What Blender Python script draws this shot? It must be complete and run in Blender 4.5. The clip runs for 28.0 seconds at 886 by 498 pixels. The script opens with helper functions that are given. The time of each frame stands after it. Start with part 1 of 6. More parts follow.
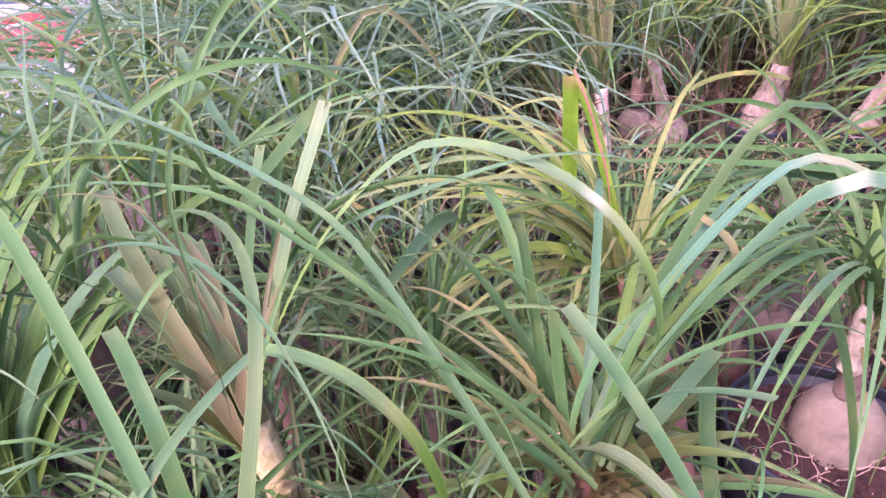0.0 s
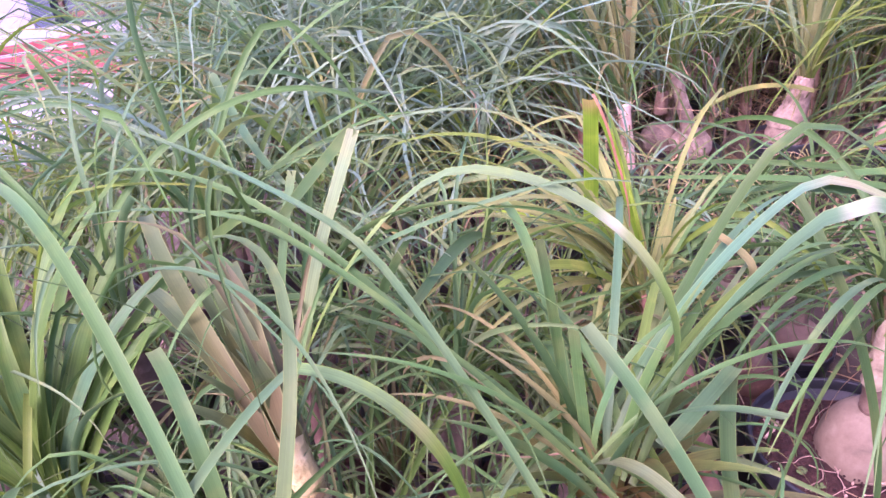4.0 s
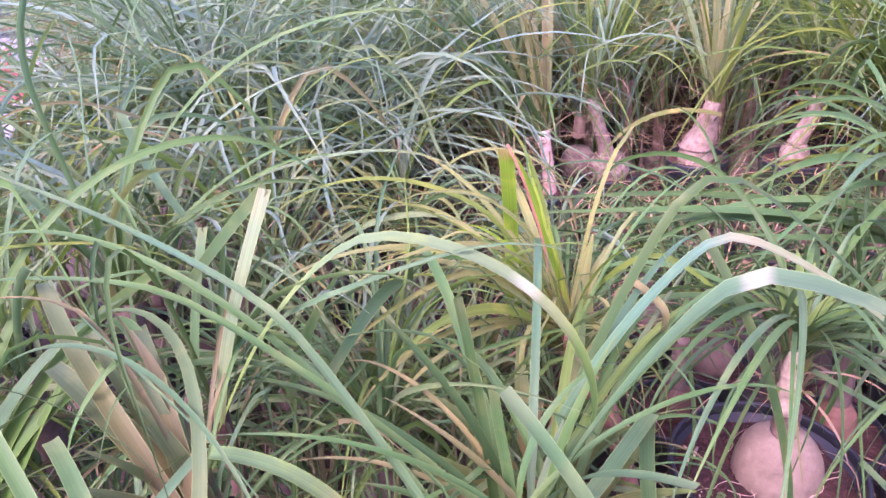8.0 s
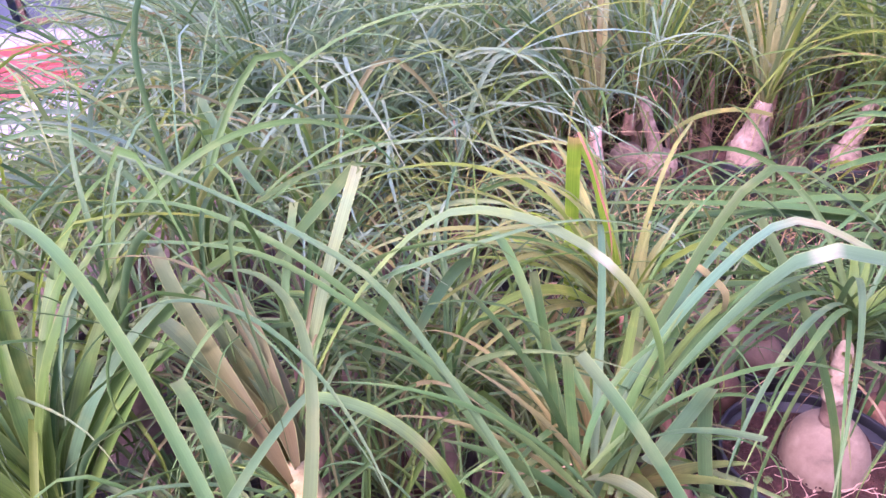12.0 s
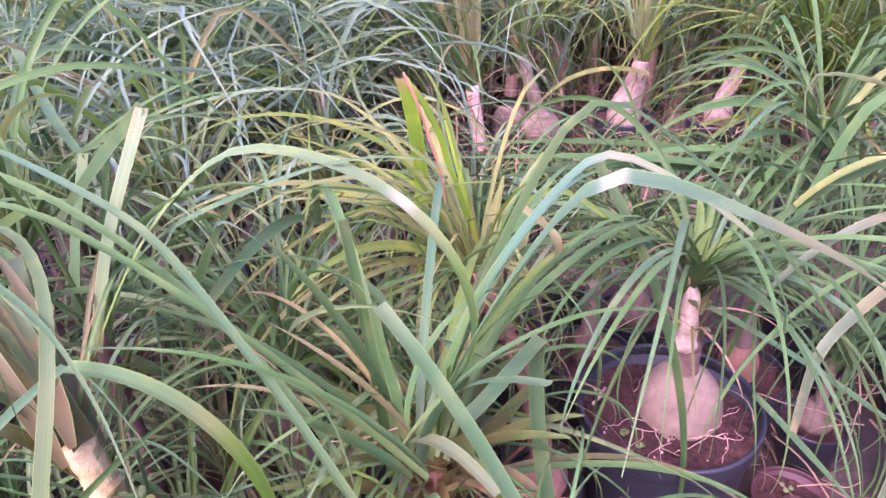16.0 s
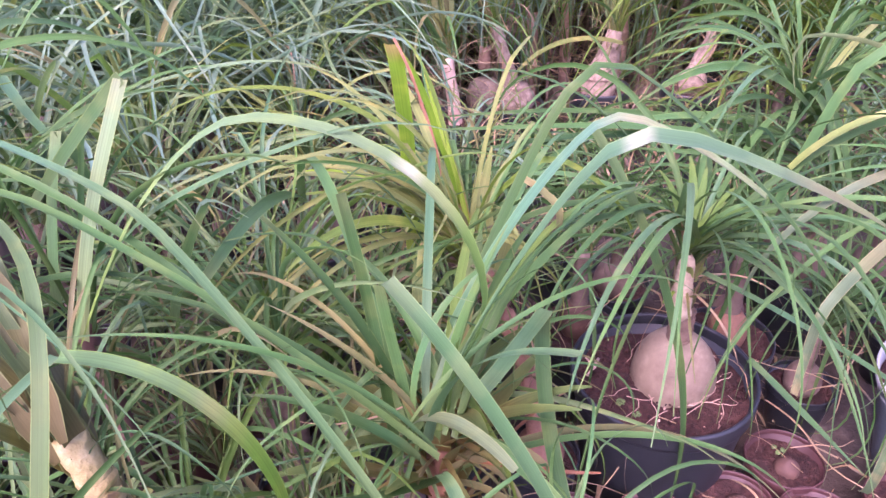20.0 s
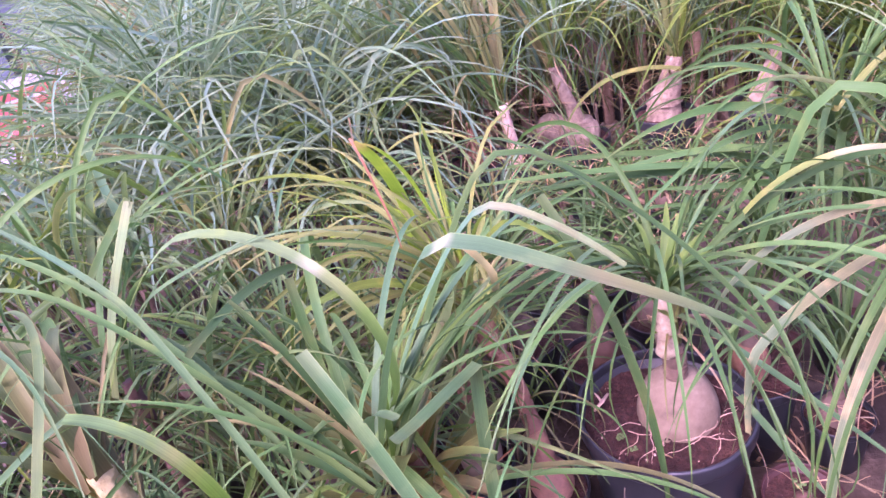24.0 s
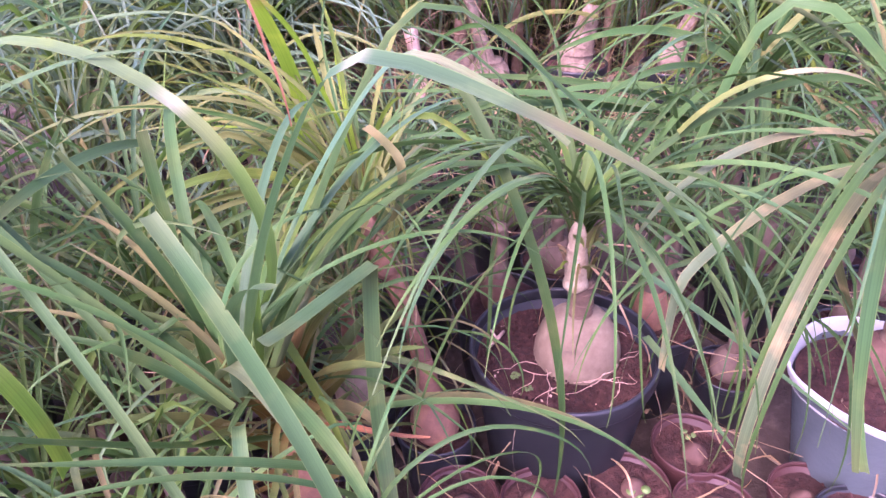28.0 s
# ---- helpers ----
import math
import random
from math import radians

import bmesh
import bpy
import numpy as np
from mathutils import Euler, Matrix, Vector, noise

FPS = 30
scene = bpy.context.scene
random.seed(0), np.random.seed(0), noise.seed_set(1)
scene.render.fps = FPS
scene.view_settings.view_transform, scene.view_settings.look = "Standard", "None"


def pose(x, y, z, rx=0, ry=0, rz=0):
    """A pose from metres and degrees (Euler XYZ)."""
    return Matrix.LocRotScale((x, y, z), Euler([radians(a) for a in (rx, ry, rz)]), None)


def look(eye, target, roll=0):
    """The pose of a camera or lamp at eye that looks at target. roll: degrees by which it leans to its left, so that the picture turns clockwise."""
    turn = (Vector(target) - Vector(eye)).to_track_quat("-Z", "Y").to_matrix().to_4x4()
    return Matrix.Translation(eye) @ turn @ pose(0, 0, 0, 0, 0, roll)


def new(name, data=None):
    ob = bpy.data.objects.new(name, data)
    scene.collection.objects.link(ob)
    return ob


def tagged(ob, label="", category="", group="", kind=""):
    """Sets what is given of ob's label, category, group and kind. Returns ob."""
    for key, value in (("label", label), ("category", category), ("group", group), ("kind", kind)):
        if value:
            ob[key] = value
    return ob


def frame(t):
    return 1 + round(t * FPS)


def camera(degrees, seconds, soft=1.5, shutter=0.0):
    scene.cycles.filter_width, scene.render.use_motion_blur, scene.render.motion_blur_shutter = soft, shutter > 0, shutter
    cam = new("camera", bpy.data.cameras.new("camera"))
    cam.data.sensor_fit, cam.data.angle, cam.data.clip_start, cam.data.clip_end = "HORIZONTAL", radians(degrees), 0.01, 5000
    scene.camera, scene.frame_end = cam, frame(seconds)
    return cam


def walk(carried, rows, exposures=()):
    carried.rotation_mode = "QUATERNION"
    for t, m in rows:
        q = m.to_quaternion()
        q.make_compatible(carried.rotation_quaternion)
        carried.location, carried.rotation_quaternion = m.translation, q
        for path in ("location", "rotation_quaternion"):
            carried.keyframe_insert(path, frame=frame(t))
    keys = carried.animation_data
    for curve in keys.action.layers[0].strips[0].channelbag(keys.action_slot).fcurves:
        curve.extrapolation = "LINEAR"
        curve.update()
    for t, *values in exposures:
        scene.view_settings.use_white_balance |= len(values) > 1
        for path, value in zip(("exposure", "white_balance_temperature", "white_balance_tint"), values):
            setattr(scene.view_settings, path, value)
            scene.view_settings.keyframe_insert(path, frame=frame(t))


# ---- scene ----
cam = camera(65.0, 28.0)
METRES, EYE, TILT, LEAN, TURN = 2.2, 0.78, -26.0, 0.0, 0.0
PATH = [
    (0, (0.0533, 0.0082, 0.8641), (-0.0727, 1.7319, -0.1424), -4.34),
    (0.5, (0.0625, 0.0099, 0.8495), (-0.1303, 1.6795, -0.2347), -7.16),
    (1, (0.1198, 0.0155, 0.8594), (-0.0272, 1.7062, -0.1988), -8.36),
    (1.5, (0.0508, -0.0118, 0.8638), (-0.0960, 1.6913, -0.1746), -3.42),
    (2, (0.0647, -0.0143, 0.8864), (-0.0481, 1.7118, -0.1176), -7.17),
    (2.5, (0.0735, 0.0051, 0.8733), (0.0536, 1.7533, -0.0979), -5.88),
    (3, (0.0102, -0.0139, 0.8707), (-0.1527, 1.6964, -0.1533), -4.41),
    (3.5, (0.0631, -0.0069, 0.8746), (-0.1595, 1.7160, -0.1164), -6.97),
    (5.5, (0.0268, -0.0151, 0.9072), (-0.0551, 1.7343, -0.0586), -1.01),
    (6, (0.0676, 0.0121, 0.8764), (0.0263, 1.7439, -0.1232), -4.08),
    (6.5, (0.0296, -0.0035, 0.9150), (-0.0801, 1.7622, -0.0179), -3.58),
    (7, (0.0319, -0.0061, 0.8981), (-0.0622, 1.7163, -0.1141), -4.74),
    (7.5, (0.0750, 0.0195, 0.8936), (0.0402, 1.7404, -0.1248), -6.35),
    (8, (0.0725, 0.0183, 0.9175), (0.0697, 1.7714, -0.0452), -4.69),
    (8.5, (0.0888, 0.0226, 0.9145), (0.1373, 1.7875, -0.0252), -4.63),
    (9, (0.0591, 0.0328, 0.9088), (0.1308, 1.7990, -0.0268), -3.18),
    (9.5, (0.0302, 0.0260, 0.8919), (-0.0212, 1.7580, -0.1070), -3.20),
    (10, (0.0855, 0.0282, 0.8936), (0.0905, 1.7568, -0.1122), -5.17),
    (10.5, (0.0956, 0.0035, 0.9144), (0.1675, 1.7603, -0.0387), -1.43),
    (11, (0.0902, 0.0035, 0.8845), (0.0952, 1.7227, -0.1374), -3.71),
    (11.5, (0.0468, -0.0355, 0.9268), (-0.0465, 1.7162, -0.0340), -4.41),
    (13.5, (0.0148, -0.0249, 0.8987), (-0.0810, 1.7114, -0.0894), -4.30),
    (14, (0.0534, 0.0475, 0.8370), (0.0911, 1.7219, -0.2561), -4.43),
    (14.5, (0.0779, 0.0225, 0.8426), (-0.1137, 1.6565, -0.2947), -10.17),
    (15, (0.1250, -0.0061, 0.8718), (0.0185, 1.6687, -0.2161), -7.94),
    (15.5, (0.1739, -0.0052, 0.8804), (0.2559, 1.6986, -0.1636), -5.47),
    (16, (0.1275, -0.0014, 0.8710), (0.2532, 1.7071, -0.1611), -2.49),
    (16.5, (0.1147, -0.0129, 0.8840), (0.2302, 1.7156, -0.1154), -2.96),
    (17, (0.1359, -0.0139, 0.8859), (0.2477, 1.7046, -0.1312), -3.66),
    (17.5, (0.1530, -0.0062, 0.8690), (0.2819, 1.6852, -0.1904), -4.42),
    (18, (0.1027, 0.0003, 0.8438), (0.1471, 1.6738, -0.2505), -3.89),
    (18.5, (0.0599, 0.0346, 0.8119), (0.2768, 1.6912, -0.2874), 1.01),
    (19, (0.0265, 0.0405, 0.8048), (0.3102, 1.6911, -0.2884), 2.91),
    (19.5, (0.0245, 0.0345, 0.8004), (0.2669, 1.6736, -0.3198), 1.61),
    (20, (0.0971, 0.0188, 0.8546), (0.3134, 1.6844, -0.2312), -2.60),
    (20.5, (0.2082, -0.0129, 0.8627), (0.4533, 1.6494, -0.2221), -3.97),
    (21, (0.2499, -0.0158, 0.8785), (0.4658, 1.6704, -0.1752), -3.86),
    (21.5, (0.2782, -0.0302, 0.8839), (0.3956, 1.6551, -0.1866), -5.07),
    (23.5, (0.3404, -0.0487, 0.9261), (0.2743, 1.6622, -0.1075), -11.36),
    (24, (0.3210, -0.0659, 0.9325), (0.0981, 1.6561, -0.0599), -13.70),
    (24.5, (0.3050, -0.0934, 0.9316), (-0.0236, 1.6132, -0.0583), -14.31),
    (25, (0.3151, -0.0977, 0.9473), (0.0184, 1.6174, -0.0377), -14.02),
    (25.5, (0.3223, -0.1038, 0.9530), (0.0591, 1.6389, 0.0076), -13.91),
    (26, (0.3308, -0.0939, 0.9552), (0.0720, 1.6261, -0.0321), -14.71),
    (26.5, (0.3475, -0.0879, 0.9616), (0.1423, 1.6351, -0.0330), -14.67),
    (27, (0.3382, -0.0722, 0.9405), (0.1561, 1.6257, -0.1006), -13.42),
    (27.5, (0.3329, -0.0601, 0.9099), (0.1704, 1.6197, -0.1635), -11.64),
    (28, (0.2842, -0.0005, 0.8061), (0.3877, 1.6605, -0.3031), -2.54),
]
EXPOSURES = [(0.0, 2.90, 5900, 76), (2.0, 2.92, 5900, 86), (14.2, 2.92, 5850, 85), (15.0, 2.92, 5850, 75), (15.8, 2.94, 5850, 85), (17.0, 2.96, 5850, 86), (18.5, 2.90, 5850, 76), (20.0, 2.89, 5850, 72), (21.0, 2.93, 5850, 84), (27.0, 2.96, 5900, 87), (28.0, 2.93, 5900, 82)]
walk(cam, [(t, look(eye, target, roll)) for t, eye, target, roll in PATH], EXPOSURES)

# ---- light ----
world = bpy.data.worlds.new("sky")
scene.world = world
world.use_nodes = True
wn = world.node_tree
sky = wn.nodes.new("ShaderNodeTexSky")
sky.sky_type, sky.sun_disc = "NISHITA", False
SUN_ELEVATION, SUN_TURN = 52.0, 216.0
sky.sun_elevation, sky.sun_rotation = radians(SUN_ELEVATION), radians(SUN_TURN)
sky.air_density, sky.dust_density = 1.0, 4.0
wn.nodes["Background"].inputs["Strength"].default_value = 0.15
wn.links.new(sky.outputs[0], wn.nodes["Background"].inputs["Color"])
sun = new("sun", bpy.data.lights.new("sun", "SUN"))
sun.data.energy, sun.data.angle, sun.data.color = 1.2, radians(30), (1.0, 0.93, 0.84)
sun.matrix_world = look((math.sin(radians(SUN_TURN)) * 10, math.cos(radians(SUN_TURN)) * 10, 10 * math.tan(radians(SUN_ELEVATION))), (0, 0, 0))

# ---- materials ----
Z0 = -0.05


def material(name, rough=0.6, spec=0.4):
    m = bpy.data.materials.new(name)
    m.use_nodes = True
    b = m.node_tree.nodes["Principled BSDF"]
    b.inputs["Roughness"].default_value = rough
    b.inputs["Specular IOR Level"].default_value = spec
    return m, m.node_tree, b


def node(nt, kind, **sets):
    n = nt.nodes.new(kind)
    for k, v in sets.items():
        n.inputs[k.replace("_", " ")].default_value = v
    return n


def ramp(nt, fac, stops):
    r = nt.nodes.new("ShaderNodeValToRGB")
    while len(r.color_ramp.elements) < len(stops):
        r.color_ramp.elements.new(0.5)
    for e, (p, c) in zip(r.color_ramp.elements, stops):
        e.position, e.color = p, (*c, 1)
    nt.links.new(fac, r.inputs[0])
    return r.outputs[0]


def mix(nt, fac, a, b, blend="MIX"):
    n = nt.nodes.new("ShaderNodeMix")
    n.data_type, n.blend_type = "RGBA", blend
    for sock, v in ((n.inputs[0], fac), (n.inputs[6], a), (n.inputs[7], b)):
        if isinstance(v, (int, float)):
            sock.default_value = v
        elif isinstance(v, tuple):
            sock.default_value = (*v, 1)
        else:
            nt.links.new(v, sock)
    return n.outputs[2]


def bump(nt, b, height, strength=0.3, distance=0.002):
    n = node(nt, "ShaderNodeBump", Strength=strength, Distance=distance)
    nt.links.new(height, n.inputs["Height"])
    nt.links.new(n.outputs[0], b.inputs["Normal"])


def leaf_material(name, base, mid, tip, gloss=0.42, reach=0.22, bands=(), thin=0.36, depth=(0.72, 0.74, 0.68)):
    """A strap leaf: sheath colour at its foot, blade colour, dry tip; veins along it and blotches of wear."""
    m, nt, b = material(name, gloss + 0.06, 0.12)
    # depth scales every tint; the higher values stand for brighter light
    base, mid, tip = [tuple(c * d for c, d in zip(q, depth)) for q in (base, mid, tip)]
    bands = [(p, tuple(c * d for c, d in zip(q, depth))) for p, q in bands]
    uv = nt.nodes.new("ShaderNodeUVMap")
    sep = nt.nodes.new("ShaderNodeSeparateXYZ")
    nt.links.new(uv.outputs[0], sep.inputs[0])
    col = ramp(nt, sep.outputs[1], bands or [(0.0, base), (reach, mid), (0.86, mid), (1.0, tip)])
    info = nt.nodes.new("ShaderNodeObjectInfo")
    geo = nt.nodes.new("ShaderNodeNewGeometry")
    mixr = nt.nodes.new("ShaderNodeMath")
    mixr.operation = "FRACT"
    add = nt.nodes.new("ShaderNodeMath")
    nt.links.new(info.outputs["Random"], add.inputs[0])
    nt.links.new(geo.outputs["Random Per Island"], add.inputs[1])
    nt.links.new(add.outputs[0], mixr.inputs[0])
    lum = tuple(c * 1.35 for c in mid)
    warm = (mid[0] * 1.45, mid[1] * 1.15, mid[2] * 0.8)
    cool = (mid[0] * 0.85, mid[1] * 1.0, mid[2] * 1.25)
    dark = tuple(c * 0.7 for c in mid)
    tint = ramp(nt, mixr.outputs[0], [(0.0, dark), (0.3, cool), (0.55, mid), (0.8, lum), (1.0, warm)])
    col = mix(nt, 0.12 if bands else 0.42, col, tint)
    # dry yellow stretches along the leaf
    along = nt.nodes.new("ShaderNodeCombineXYZ")
    far = nt.nodes.new("ShaderNodeMath")
    far.operation = "MULTIPLY"
    far.inputs[1].default_value = 40.0
    nt.links.new(mixr.outputs[0], far.inputs[0])
    nt.links.new(sep.outputs[1], along.inputs[0])
    nt.links.new(far.outputs[0], along.inputs[1])
    dry = node(nt, "ShaderNodeTexNoise", Scale=4.5, Detail=3.0, Roughness=0.6)
    nt.links.new(along.outputs[0], dry.inputs["Vector"])
    col = mix(nt, ramp(nt, dry.outputs[0], [(0.0, (0, 0, 0)), (0.57, (0, 0, 0)), (0.72, (0.34, 0.34, 0.34))]), col, (mid[0] * 0.5 + 0.16, mid[1] * 0.5 + 0.115, mid[2] * 0.5 + 0.02))
    # cooler and deeper stretches along the leaf
    hue = node(nt, "ShaderNodeTexNoise", Scale=2.3, Detail=2.0)
    nt.links.new(along.outputs[0], hue.inputs["Vector"])
    deep = tuple(mid[k] * f for k, f in enumerate((0.62, 0.84, 0.62)))
    teal = tuple(mid[k] * f for k, f in enumerate((0.72, 1.05, 1.45)))
    col = mix(nt, 0.25 if bands else 0.5, col, ramp(nt, hue.outputs[0], [(0.34, deep), (0.5, mid), (0.66, teal)]))
    tex = nt.nodes.new("ShaderNodeTexCoord")
    blot = node(nt, "ShaderNodeTexNoise", Scale=22.0, Detail=3.0)
    nt.links.new(tex.outputs["Object"], blot.inputs["Vector"])
    worn = ramp(nt, blot.outputs[0], [(0.0, (0, 0, 0)), (0.56, (0, 0, 0)), (0.8, (1, 1, 1))])
    col = mix(nt, worn, col, (mid[0] * 1.6 + 0.03, mid[1] * 1.3 + 0.02, mid[2] * 1.15 + 0.01))
    # pale margins
    off = nt.nodes.new("ShaderNodeMath")
    off.operation = "SUBTRACT"
    off.inputs[1].default_value = 0.5
    nt.links.new(sep.outputs[0], off.inputs[0])
    rim = nt.nodes.new("ShaderNodeMath")
    rim.operation = "ABSOLUTE"
    nt.links.new(off.outputs[0], rim.inputs[0])
    col = mix(nt, ramp(nt, rim.outputs[0], [(0.0, (0, 0, 0)), (0.43, (0, 0, 0)), (0.49, (0.7, 0.7, 0.7))]), col, (mid[0] * 1.3 + 0.07, mid[1] * 1.3 + 0.06, mid[2] * 1.2 + 0.02))
    vec = nt.nodes.new("ShaderNodeCombineXYZ")
    sc = nt.nodes.new("ShaderNodeMath")
    sc.operation = "MULTIPLY"
    sc.inputs[1].default_value = 13.0
    nt.links.new(sep.outputs[0], sc.inputs[0])
    nt.links.new(sc.outputs[0], vec.inputs[0])
    nt.links.new(mixr.outputs[0], vec.inputs[1])
    vein = node(nt, "ShaderNodeTexNoise", Scale=1.6, Detail=2.0)
    nt.links.new(vec.outputs[0], vein.inputs["Vector"])
    col = mix(nt, 0.42, col, ramp(nt, vein.outputs[0], [(0.3, (0.3, 0.34, 0.3)), (0.7, (1.15, 1.15, 1.1))]), "MULTIPLY")
    nt.links.new(col, b.inputs["Base Color"])
    bump(nt, b, vein.outputs[0], 0.25, 0.0008)
    tr = nt.nodes.new("ShaderNodeBsdfTranslucent")
    nt.links.new(mix(nt, 0.5, col, (0.6, 0.8, 0.15), "MULTIPLY"), tr.inputs[0])
    ms = node(nt, "ShaderNodeMixShader", Fac=thin)
    nt.links.new(b.outputs[0], ms.inputs[1])
    nt.links.new(tr.outputs[0], ms.inputs[2])
    nt.links.new(ms.outputs[0], nt.nodes["Material Output"].inputs[0])
    return m


